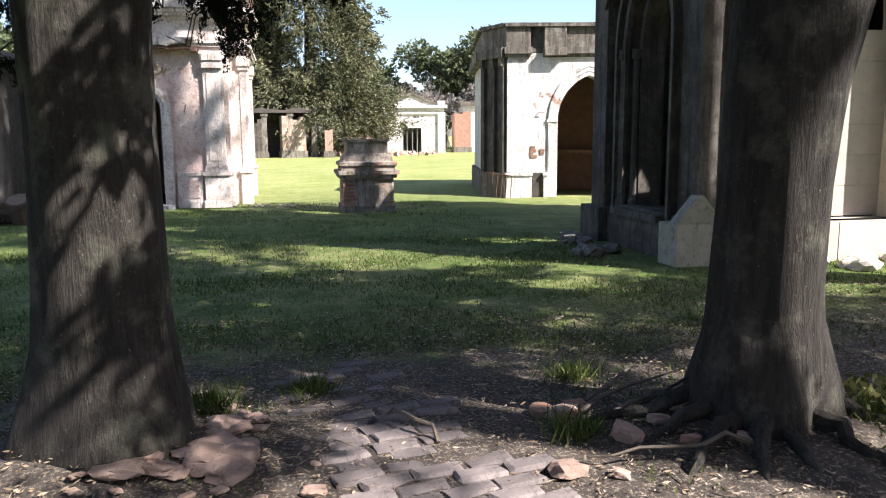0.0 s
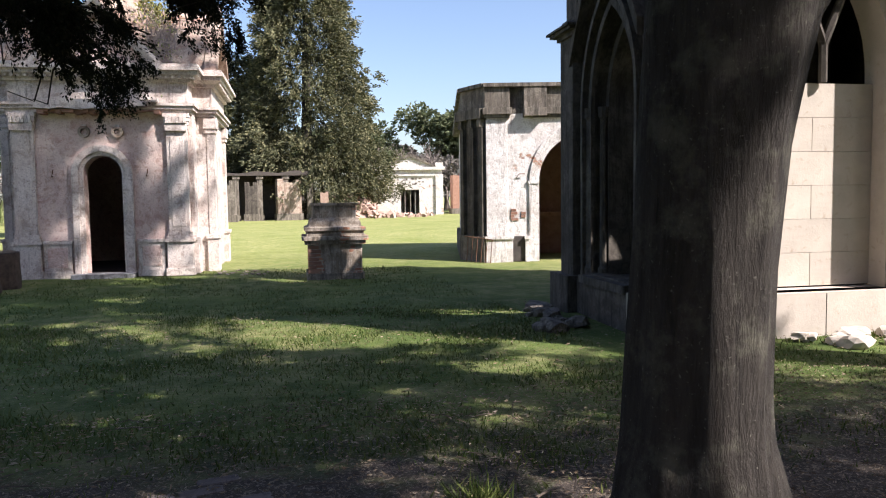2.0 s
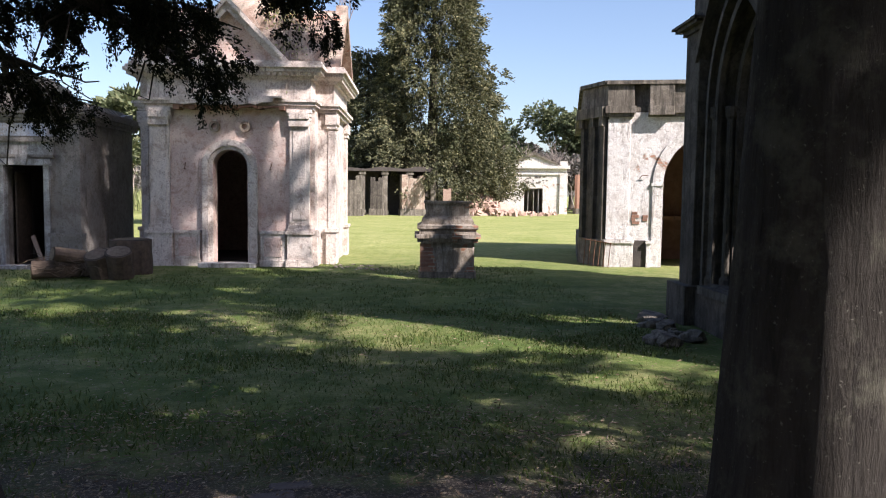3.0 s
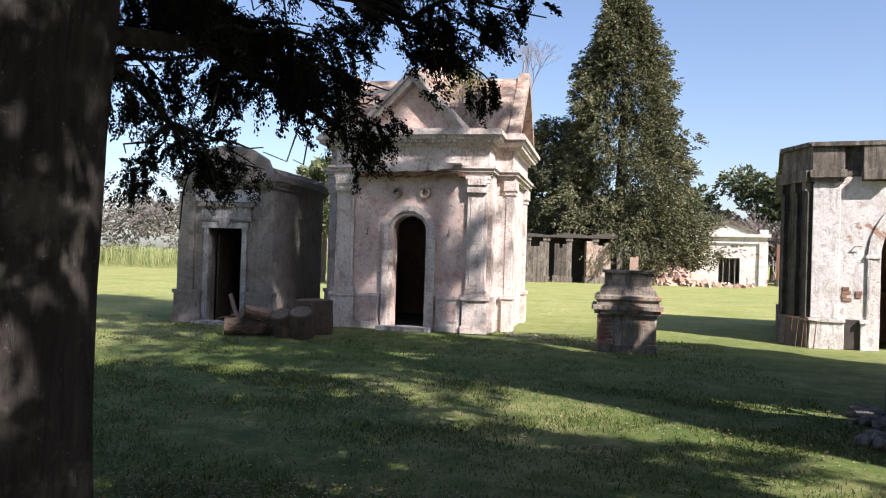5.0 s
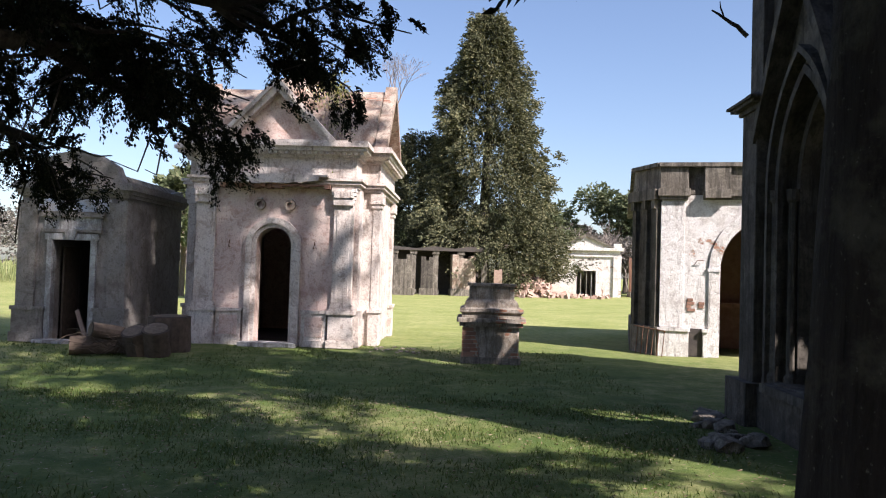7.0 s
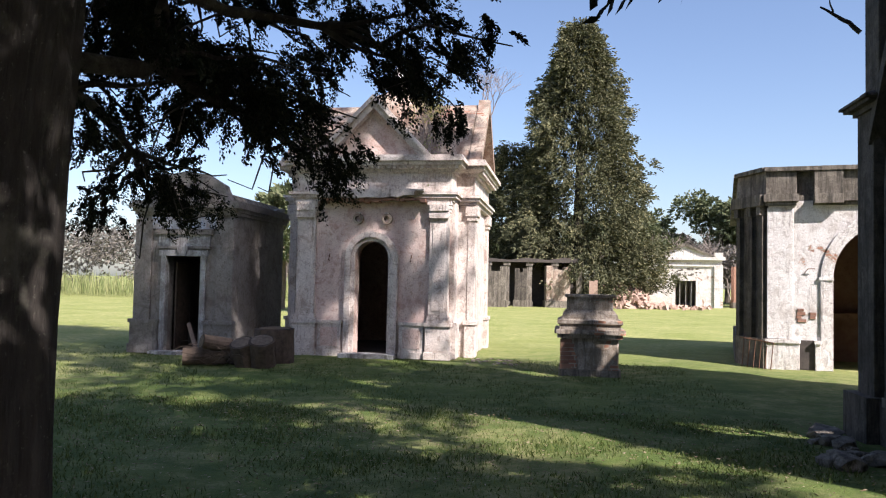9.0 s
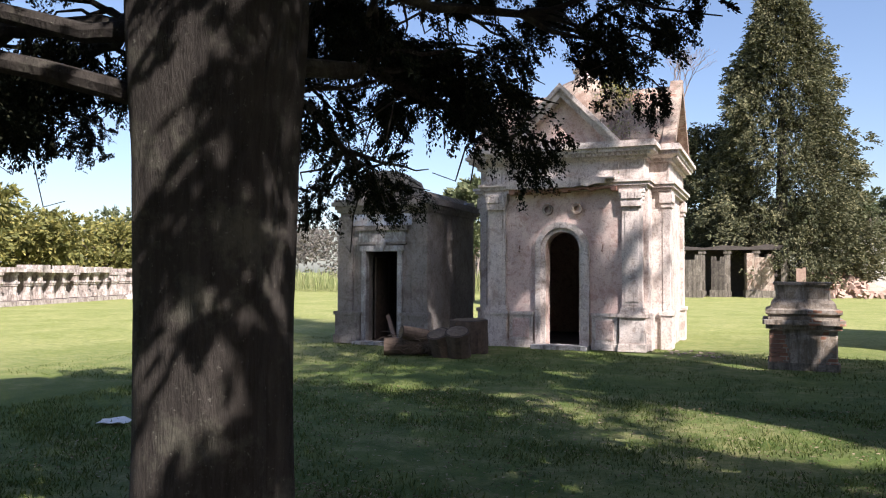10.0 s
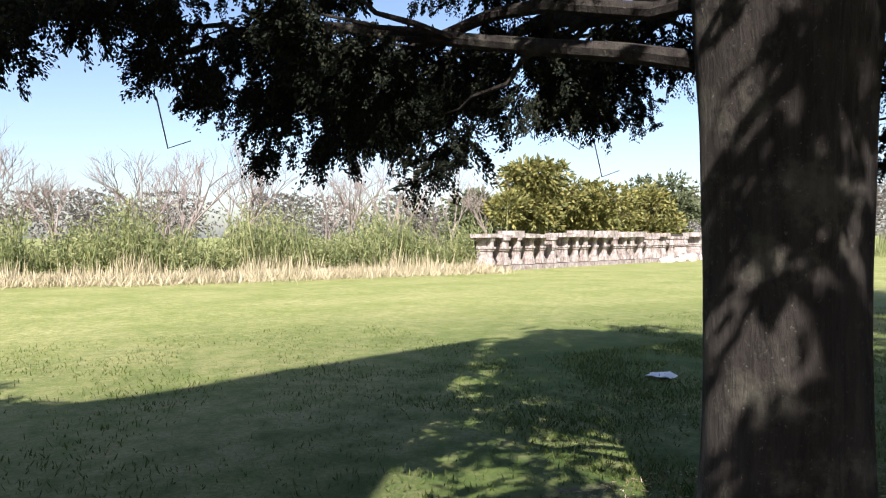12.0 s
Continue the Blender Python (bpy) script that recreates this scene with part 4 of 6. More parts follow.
# ---------- far ruins ----------
def build_far_house():
    f = thing("far_tomb_house", pose(15.0, 70.0, 0, 0, 0, -12.0), "small white pedimented tomb house with square black doorway", "mausoleum")
    HW = 2.95
    boxes("front_wall", [(-HW, -0.85, 0, 0.5, 0, 4.2), (0.85, HW, 0, 0.5, 0, 4.2), (-0.85, 0.85, 0, 0.5, 2.3, 4.2)], M_WHITE, f)
    for sx in (-1, 1):
        a, b = sorted((sx * HW, sx * (HW - 0.4)))
        boxes("side_wall", [(a, b, 0.5, 6, 0, 4.2)], M_WHITE, f)
        a, b = sorted((sx * (HW + 0.1), sx * (HW - 0.6)))
        boxes("pilaster", [(a, b, -0.15, 0.1, 0, 3.6)], M_WHITE, f)
        boxes("parapet_block", [(a, b, -0.2, 0.4, 4.36, 4.75)], M_WHITE, f)
    boxes("back_wall", [(-HW, HW, 5.6, 6, 0, 4.2)], M_WHITE, f)
    boxes("cornice", [(-HW - 0.1, HW + 0.1, -0.12, 0.3, 3.55, 3.7), (-HW - 0.3, HW + 0.3, -0.3, 0.5, 4.1, 4.36)], M_WHITE, f)
    bm = bmesh.new()
    prism(bm, [(-2.3, 4.36), (2.3, 4.36), (0, 5.5)], "y", -0.15, 0.4)
    part("pediment", bm, M_WHITE, f)
    for sx in (-1, 1):
        bm = bmesh.new()
        prism(bm, [(sx * 2.5, 4.36), (sx * 2.2, 4.36), (0, 5.3), (0, 5.6)], "y", -0.3, 0.45)
        part("raking_cornice", bm, M_COPING, f)
    r = random.Random(3)
    for k in range(20):
        x, z = r.uniform(-1.4, 1.2), r.uniform(2.7, 3.3)
        boxes("relief_leaf", [(x, x + r.uniform(0.08, 0.25), -0.025, 0.0, z, z + r.uniform(0.06, 0.16))], M_COPING, f, "", 0.004)
    boxes("roof", [(-HW, HW, 0.2, 6, 4.2, 4.34)], M_COPING, f)
    boxes("door_grille", [(-0.5, -0.44, 0.2, 0.24, 0.05, 2.3), (0.0, 0.05, 0.2, 0.24, 0.05, 2.3), (0.44, 0.5, 0.2, 0.24, 0.05, 2.3)], M_PALE, f)
    # second white house beyond it
    h = thing("far_white_house", pose(23.5, 72.0, 0, 0, 0, -12.0), "plain white tomb house among the ruins", "mausoleum")
    boxes("front_wall", [(-3, 0.3, 0, 0.5, 0, 4.4), (1.6, 4, 0, 0.5, 0, 4.4), (0.3, 1.6, 0, 0.5, 2.4, 4.4), (0.3, 1.6, 0, 0.5, 0, 0.9)], M_WHITE, h)
    boxes("cornice", [(-3.2, 4.2, -0.3, 0.5, 4.4, 4.8)], M_COPING, h)
    boxes("side_wall", [(-3, -2.6, 0.5, 6, 0, 4.4), (3.6, 4, 0.5, 6, 0, 4.4), (-2.6, 3.6, 5.6, 6, 0, 4.4)], M_WHITE, h)
    boxes("roof", [(-3, 4, 0.3, 6, 4.35, 4.45)], M_COPING, h)
    # brick piers and broken walls under the conifer
    def ruin(x, y, w, d, hgt, mat, label):
        r = random.Random(int(x * 100))
        o = thing("ruined_wall", pose(x, y, 0, 0, 0, r.uniform(-10, 10)), label, "ruin", "ruins under the conifer")
        bm = bmesh.new()
        n = max(3, int(w / 0.4))
        for i in range(n):
            a, b = -w / 2 + w * i / n, -w / 2 + w * (i + 1) / n
            box(bm, a, b, -d / 2, d / 2, 0, hgt * (0.86 + 0.14 * noise.noise(Vector((i * 0.6 + x, 0, 0)))))
        part("wall", bm, mat, o)
        bm = bmesh.new()
        box(bm, -w / 2 - 0.1, w / 2 + 0.1, -d / 2 - 0.1, d / 2 + 0.1, 0, 0.5)
        part("footing", bm, M_COPING, o)
    for x, y, w, d, hh, mat, lab in ((-2.8, 55, 1.3, 1.5, 4.3, M_GOTHIC, "dark stained broken wall end"), (-0.8, 58, 1.2, 0.8, 3.2, M_COPING, "stained broken pier"),
                                     (0.9, 60, 0.9, 0.8, 3.3, M_GOTHIC, "dark broken pier"), (3.6, 60, 1.8, 0.9, 3.4, M_ROOF, "pinkish broken wall"),
                                     (6.2, 59, 0.6, 0.6, 2.4, M_SLAB, "bare reddish brick pier"), (20.0, 71, 1.6, 1.0, 4.2, M_BRICK, "dark red brick wall end"), (11.0, 72, 1.5, 1.2, 4.0, M_COPING, "dark overgrown wall")):
        ruin(x, y, w, d, hh, mat, lab)
    # Roof is added, and roof and back wall painted near-black, for the ruin's shade.
    shed = thing("shade_roofed_ruin", pose(1.9, 61.0, 0, 0, 0, 0), "dark ruin under the conifer with a roof added for shade", "ruin")
    bm = bmesh.new()
    prism(bm, [(-3.7, 3.36), (3.6, 3.36), (3.6, 3.6), (2.2, 3.75), (1.0, 3.55), (-0.6, 3.7), (-1.9, 3.52), (-3.7, 3.66)], "y", -1.3, 1.35)
    part("roof", bm, M_DARK, shed)
    boxes("back_wall", [(-3.6, 3.5, 1.0, 1.3, -0.02, 3.36)], M_DARK, shed)
    for x in (-3.5, -2.1, -0.4, 1.5, 3.3):
        boxes("pillar", [(x - 0.28, x + 0.28, -1.2, -0.7, -0.02, 0.4), (x - 0.2, x + 0.2, -1.15, -0.75, 0.4, 3.1), (x - 0.27, x + 0.27, -1.22, -0.7, 3.1, 3.36)], M_COPING, shed)
    # rubble mound
    bm = bmesh.new()
    r = random.Random(11)
    for k in range(420):
        t = r.random()
        x = 9.6 + r.gauss(0, 2.2)
        y = 64 + r.gauss(0, 1.5)
        top = 2.2 * math.exp(-((x - 8.8) ** 2) / 6.0 - ((y - 64.5) ** 2) / 5)
        s = r.uniform(0.12, 0.4)
        m = pose(x, y, top * r.uniform(0.7, 1.0), r.uniform(0, 90), r.uniform(0, 90), r.uniform(0, 360))
        bmesh.ops.create_cube(bm, size=1, matrix=m @ Matrix.Diagonal((s * 1.6, s, s * 0.7, 1)))
    hill = [(9.4 + 4.2 * math.cos(a), 64.3 + 2.6 * math.sin(a)) for a in [i * math.pi / 7 for i in range(14)]]
    c = bm.verts.new((8.9, 64.5, 2.0))
    vs = [bm.verts.new((x, y, -0.05)) for x, y in hill]
    ms = [bm.verts.new(((x + 8.9) / 2, (y + 64.5) / 2, 1.1)) for x, y in hill]
    for i in range(14):
        j = (i + 1) % 14
        bm.faces.new((c, ms[i], ms[j]))
        bm.faces.new((ms[i], vs[i], vs[j], ms[j]))
    tagged(part("rubble_mound", bm, M_SLAB), "heap of fallen red brick rubble", "rubble", kind="stuff")


build_far_house()


# ---------- ruined niche wall ----------
def build_niche_wall():
    a, b = Vector((-28.8, 22.5)), Vector((-35.5, 47.0))
    d = (b - a)
    n = int(d.length / 1.02)
    yaw = math.degrees(math.atan2(d.y, d.x))
    w = thing("niche_wall", pose(a.x, a.y, 0, 0, 0, yaw), "long ruined pinkish wall of stone niches and stubby pillars", "wall")
    Ln = d.length
    # Near-black back paints the shade in the gaps between pillars.
    boxes("back", [(0, Ln, 0.5, 0.9, 0, 1.75)], M_DARK, w)
    boxes("footing", [(-0.2, Ln + 0.2, -0.65, 0.6, -0.05, 0.22)], M_RUIN, w)
    r = random.Random(4)
    for k in range(n + 1):
        x = k * 1.02
        if k > n - 7 and k % 2:
            continue
        bm = bmesh.new()
        j = r.uniform(-0.1, 0.1)
        g = r.uniform(0.58, 0.92)
        for z0, z1, hwid in ((0.26, 0.5, 0.3), (0.5, 0.62, 0.22), (0.62, 0.95, 0.17), (0.95, 1.05, 0.24), (1.05, 1.15, 0.3), (1.15, 1.45, 0.2), (1.45, 1.6, 0.27)):
            box(bm, x - hwid * g + j, x + hwid * g + j + r.uniform(-0.04, 0.04), -0.35 - hwid * g, 0.5, z0, z1, 0.06)
        part("pillar", bm, M_RUIN, w)
        if k < n * 0.6 and k % 7 != 5 or k % 5 == 2:
            cap = boxes("capstone", [(x - 0.52, x + 0.5 + r.uniform(-0.15, 0.02), -0.62 + r.uniform(-0.15, 0.15), 0.6, 1.58, 1.84 + r.uniform(-0.16, 0.12))], M_RUIN, w, "", 0.09)
            cap.rotation_euler = (r.uniform(-0.03, 0.03), 0, r.uniform(-0.03, 0.03) / (1 + x))
    for k in range(26):
        p = a.lerp(b, 0.62 + r.random() * 0.4)
        stone(r, p.x + r.uniform(0.3, 1.6), p.y + r.uniform(-0.6, 0.6), r.uniform(0.15, 0.5), M_TRIM, 0.0, 0.7, "fallen_stone", "pale fallen stone from the niche wall", "rubble", "rubble by the niche wall")


build_niche_wall()


# ---------- tall house behind the walk, whose shadow lies on the lawn ----------
def build_tall_house():
    h = thing("tall_house", pose(3.0, -1.6, 0), "tall plain rendered cemetery building", "building")
    bm = bmesh.new()
    plan = [(0, 0), (3.1, -10.8), (9.0, -13.0), (6.6, -5.8)]
    prism(bm, plan, "z", -0.05, 14.5)
    part("wall", bm, M_GRAY, h)
    bm = bmesh.new()
    prism(bm, plan, "z", 14.5, 14.7)
    part("roof", bm, M_COPING, h)


build_tall_house()


# ---------- trees ----------
def trunk_mesh(bm, rows, segs=36, seed=0.0, flare=1.0):
    """A fluted, uneven trunk. rows: z, x, y, radius."""
    rings = []
    for z, cx, cy, r in rows:
        ring = []
        for k in range(segs):
            a = 2 * math.pi * k / segs
            lob = 0.5 * noise.noise(Vector((math.cos(a) * 1.6 + seed, math.sin(a) * 1.6, z * 0.35)))
            fine = 0.16 * noise.noise(Vector((math.cos(a) * 9 + seed, math.sin(a) * 9, z * 0.9)))
            foot = max(0.0, 0.62 - z) * flare * (0.55 + 0.9 * max(0, math.sin(a * 3 + seed)) + 0.5 * max(0, math.sin(a * 5 + 2 * seed)))
            rr = r * (1 + 0.28 * lob + 0.3 * fine) + 0.14 * foot
            ring.append(bm.verts.new((cx + rr * math.cos(a), cy + rr * math.sin(a), z)))
        rings.append(ring)
    for a, b in zip(rings, rings[1:]):
        for k in range(segs):
            f = bm.faces.new((a[k], a[(k + 1) % segs], b[(k + 1) % segs], b[k]))
            f.smooth = True
    bm.faces.new(rings[0][::-1])
    bm.faces.new(rings[-1])


def sprays(p, d, r, n, size, leaf, width, spread=0.11):
    """Feathery twigs: n leaves strewn along each twig from p towards d."""
    k = len(p)
    t = r.random((k, n, 1))
    size = np.broadcast_to(np.asarray(size, dtype=float), (k,))[:, None, None]
    pos = p[:, None] + unit(d)[:, None] * t * size + r.normal(size=(k, n, 3)) * spread * size
    pos[..., 2] -= 0.25 * size[..., 0] * t[..., 0] ** 2
    way = unit(d)[:, None] * 1.0 + r.normal(size=(k, n, 3)) * 0.42 + np.array([0, 0, -0.25])
    return blades(pos.reshape(-1, 3), way.reshape(-1, 3), r.uniform(0.6, 1.3, k * n) * leaf, r.uniform(0.6, 1.3, k * n) * width, r)


def cypress(name, base, rows, limbs, upper, label, seed, near):
    """limbs: start height, azimuth, length, end height, hanging foliage or not."""
    r = np.random.default_rng(seed)
    pr = random.Random(seed)
    t = thing(name, pose(*base, 0), label, "tree", "old cypress trees")
    bm = bmesh.new()
    zs = [z for z, *_ in rows]
    fine = []
    z = zs[0]
    while z < zs[-1]:
        fine.append(z)
        z += 0.07 if z < 3.4 else 0.4
    fine.append(zs[-1])
    full = [(z, *[float(np.interp(z, zs, [q[i] for q in rows])) for i in (1, 2, 3)]) for z in fine]
    trunk_mesh(bm, full, 44, seed * 1.7)
    part("trunk", bm, M_BARK, t, "furrowed dark bark")
    P, Dr = [], []
    for z0, az, ln, z1, dens, hang, *thick in limbs:
        a = radians(az)
        cx, cy = [float(np.interp(z0, zs, [q[i] for q in rows])) for i in (1, 2)]
        s = (cx + 0.2 * math.cos(a), cy + 0.2 * math.sin(a), z0)
        e = (cx + ln * math.cos(a), cy + ln * math.sin(a), z1 - (0.2 if near and z1 < 3.2 else 0.0))
        pts = curve_points(s, e, 0.12 * ln * 0.5, 8, 0.07, pr)
        low = -0.12 if not near else -0.38 if 150 < az < 250 else -0.2
        rad = thick[0] if thick else 0.016 + 0.007 * ln
        bm = bmesh.new()
        tube(bm, pts, [rad * (1 - 0.8 * i / 8) + 0.004 for i in range(9)], 8, 0.25, seed)
        # smaller branches
        for k in range(int(5 + ln * 2)):
            q = pr.uniform(0.25, 1.0)
            b0 = pts[min(8, int(q * 8))]
            aa = a + pr.uniform(-1.2, 1.2)
            l2 = pr.uniform(0.3, 0.75) * (0.6 + 0.25 * ln)
            b1 = b0 + Vector((math.cos(aa) * l2, math.sin(aa) * l2, pr.uniform(-0.35, 0.3) * l2))
            tp = curve_points(b0, b1, pr.uniform(-0.05, 0.12), 5, 0.04, pr)
            tube(bm, tp, [0.02, 0.016, 0.012, 0.009, 0.006, 0.004], 5)
            m = int(dens * l2 * (0.8 if az < 150 else 1.2))
            tufts = [tp[0].lerp(tp[-1], pr.uniform(0.25, 1.0)) + Vector((pr.gauss(0, 0.08), pr.gauss(0, 0.08), pr.uniform(low, 0.06))) for _ in range(max(2, int(l2 * 2.6)))]
            for j in range(m):
                pp = pr.choice(tufts) + Vector((pr.gauss(0, 0.06), pr.gauss(0, 0.06), pr.gauss(0, 0.06)))
                P.append(pp)
                Dr.append((math.cos(aa) * 0.6 + pr.gauss(0, 0.6), math.sin(aa) * 0.6 + pr.gauss(0, 0.6), -hang * pr.uniform(0.0, 1.2)))
        if near:
            for k in range(4):
                b0 = pts[pr.randint(3, 8)]
                aa, out, drop = pr.uniform(0, 6.28), pr.uniform(0.2, 0.5), pr.uniform(0.25, 0.5)
                c, si = math.cos(aa), math.sin(aa)
                tw = [b0, b0 + Vector((c * out * 0.5, si * out * 0.5, -0.3 * drop)), b0 + Vector((c * out * 0.75, si * out * 0.75, -drop)), b0 + Vector((c * out * 1.3, si * out * 1.3, -0.85 * drop))]
                tube(bm, tw, [0.007, 0.006, 0.005, 0.003], 4)
        part("limb", bm, M_BARK, t)
    if P:
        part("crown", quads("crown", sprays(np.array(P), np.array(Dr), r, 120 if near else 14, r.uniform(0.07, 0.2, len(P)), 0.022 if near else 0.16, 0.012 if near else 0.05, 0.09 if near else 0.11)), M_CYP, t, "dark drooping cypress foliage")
    # the high crown
    n, (uz0, uz1, ur), *clump = upper
    if n:
        m, wide = clump[0] if clump else (max(4, n // 7), 0.085 * ur)      # clumps and their half width
        zz = uz0 + (uz1 - uz0) * r.random(m)
        rad = ur * np.sqrt(1.02 - ((zz - uz0) / (uz1 - uz0)) ** 1.6) * np.sqrt(r.random(m))
        an = r.random(m) * 2 * np.pi
        lump = 0.75 + 0.35 * np.sin(an * 3 + zz) * np.cos(zz * 1.7 + an)
        cx, cy = rows[-1][1], rows[-1][2]
        cen = np.stack([cx + rad * lump * np.cos(an), cy + rad * lump * np.sin(an), zz], 1)
        pick = r.integers(0, m, n)
        pp = cen[pick] + r.normal(size=(n, 3)) * np.array([1.0, 1.0, 0.75]) * wide
        dd = np.stack([np.cos(an[pick]), np.sin(an[pick]), np.full(n, -0.35)], 1) + r.normal(size=(n, 3)) * 0.5
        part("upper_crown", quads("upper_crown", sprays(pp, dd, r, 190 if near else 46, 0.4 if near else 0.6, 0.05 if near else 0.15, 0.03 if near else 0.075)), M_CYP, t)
    return t


limbs_l = [(2.3, 215, 3.3, 2.75, 48, 1.2, 0.042), (2.55, 180, 3.6, 2.75, 50, 1.2), (2.7, 240, 3.2, 2.9, 48, 1.1), (2.75, 150, 3.6, 2.85, 26, 1.1), (2.9, 118, 3.5, 2.95, 22, 1.1), (2.6, 196, 3.5, 2.6, 46, 1.2),
           (2.5, 78, 2.5, 2.7, 48, 1.2, 0.045), (2.75, 60, 2.4, 3.15, 46, 1.0), (2.95, 95, 3.2, 3.1, 26, 1.1), (3.1, 35, 1.7, 3.5, 40, 0.9), (3.1, 205, 3.4, 3.3, 46, 1.0), (3.3, 165, 3.6, 3.6, 30, 0.9),
           (3.3, 72, 2.7, 3.7, 44, 0.9), (3.35, 230, 3.4, 3.6, 46, 0.9), (3.5, 110, 3.3, 4.0, 22, 0.8), (3.5, 15, 1.1, 4.2, 30, 0.8), (2.45, 104, 2.9, 2.45, 28, 1.2), (3.0, 85, 2.4, 3.3, 46, 1.0), (3.0, 135, 3.2, 3.2, 22, 1.0),
           (3.4, 185, 3.3, 3.8, 40, 0.9), (3.2, 50, 2.1, 3.7, 40, 0.9)]
cypress("cypress_tree", (-0.666, 4.204, 0), [(-0.1, 0, 0, 0.36), (0.35, 0, 0, 0.32), (0.8, 0, 0, 0.302), (1.5, 0.0, 0.0, 0.292), (2.1, 0.0, 0.0, 0.305), (2.6, 0.02, -0.03, 0.335), (3.2, 0.04, -0.05, 0.34), (6, 0.1, 0, 0.25), (9.5, 0, 0.2, 0.08)],
        limbs_l, (1300, (4.5, 9.5, 2.9)), "old cypress with thick dark trunk and drooping branches", 3, True)
limbs_r = [(2.3, -25, 1.9, 4.4, 0, 0.5, 0.13), (4.0, 60, 3.0, 5.6, 0, 0.5), (4.2, 200, 3.0, 5.8, 0, 0.5), (4.4, 300, 3.0, 6.0, 0, 0.5)]
cypress("cypress_tree", (2.635, 3.73, 0), [(-0.1, 0, 0, 0.34), (0.4, 0.0, 0, 0.30), (0.8, 0.0, 0, 0.285), (1.3, 0.02, 0.0, 0.288), (1.8, 0.06, 0, 0.305), (2.3, 0.13, 0, 0.345), (2.8, 0.19, 0, 0.37), (4, 0.25, 0, 0.30), (10, 0.5, 0, 0.08)],
        limbs_r, (1400, (4.15, 10.0, 3.6), (190, 0.3)), "old cypress with leaning dark trunk and spreading roots", 5, False)
# Stands out of view; its crown shades the grey tomb house, chapel and lawn.
cypress("cypress_tree", (9.9, 4.2, 0), [(-0.1, 0, 0, 0.4), (3.0, 0, 0, 0.36), (12, 0, 0, 0.28), (24, 0, 0, 0.06)],
        [(10.0, 100, 2.6, 13.0, 5, 0.5), (11.0, 20, 2.6, 14.0, 5, 0.5), (12, 200, 2.6, 15.5, 5, 0.5), (13, 300, 2.6, 16, 5, 0.5)], (2300, (11.5, 29, 4.0)), "unseen very tall cypress beside the gothic chapel, placed for its shade", 8, False)


# Unseen trees behind the walk, added to keep sky light off the foreground.
cypress("cypress_tree", (-1.9, -3.3, 0), [(-0.1, 0, 0, 0.36), (3.0, 0, 0, 0.33), (6.8, 0, 0, 0.08)], [], (420, (1.2, 6.8, 2.6)), "unseen dense old cypress added behind the walk to block sky light", 12, False)
cypress("cypress_tree", (0.9, -4.9, 0), [(-0.1, 0, 0, 0.36), (3.0, 0, 0, 0.33), (9, 0, 0, 0.08)], [], (520, (1.4, 9.0, 2.8)), "unseen dense old cypress added behind the walk to block sky light", 13, False)
# Unseen tree, added to shade the near ground and the trunks.
cypress("cypress_tree", (7.7, -1.3, 0), [(-0.1, 0, 0, 0.36), (3.0, 0, 0, 0.33), (13, 0, 0, 0.08)], [], (210, (4.6, 13.5, 3.2)), "unseen tall cypress added to shade the foreground and lawn", 14, False)


# Unseen tree, added so that its crown dapples the lawn.
cypress("cypress_tree", (10.6, 0.2, 0), [(-0.1, 0, 0, 0.36), (3.0, 0, 0, 0.33), (12, 0, 0, 0.08)], [(4.5, 150, 2.6, 7.5, 6, 0.5, 0.12), (5.0, 190, 2.4, 8.0, 6, 0.5, 0.1)], (620, (5.4, 12.5, 3.1)), "unseen tall cypress added to shade the foreground and lawn", 16, False)
# Unseen tree, added to throw dapples on the pink chapel's front.
cypress("cypress_tree", (12.0, 6.8, 0), [(-0.1, 0, 0, 0.4), (3.0, 0, 0, 0.36), (12, 0, 0, 0.28), (25, 0, 0, 0.06)], [], (520, (12.5, 25.0, 3.4), (17, 0.46)), "unseen very tall cypress beside the gothic chapel, placed for its shade", 17, False)
# Also unseen: added to block the sky to the left and behind.
cypress("cypress_tree", (-3.2, -4.5, 0), [(-0.1, 0, 0, 0.36), (3.0, 0, 0, 0.33), (7.5, 0, 0, 0.08)], [], (700, (1.6, 7.5, 2.6)), "unseen dense old cypress added behind the walk to block sky light", 15, False)


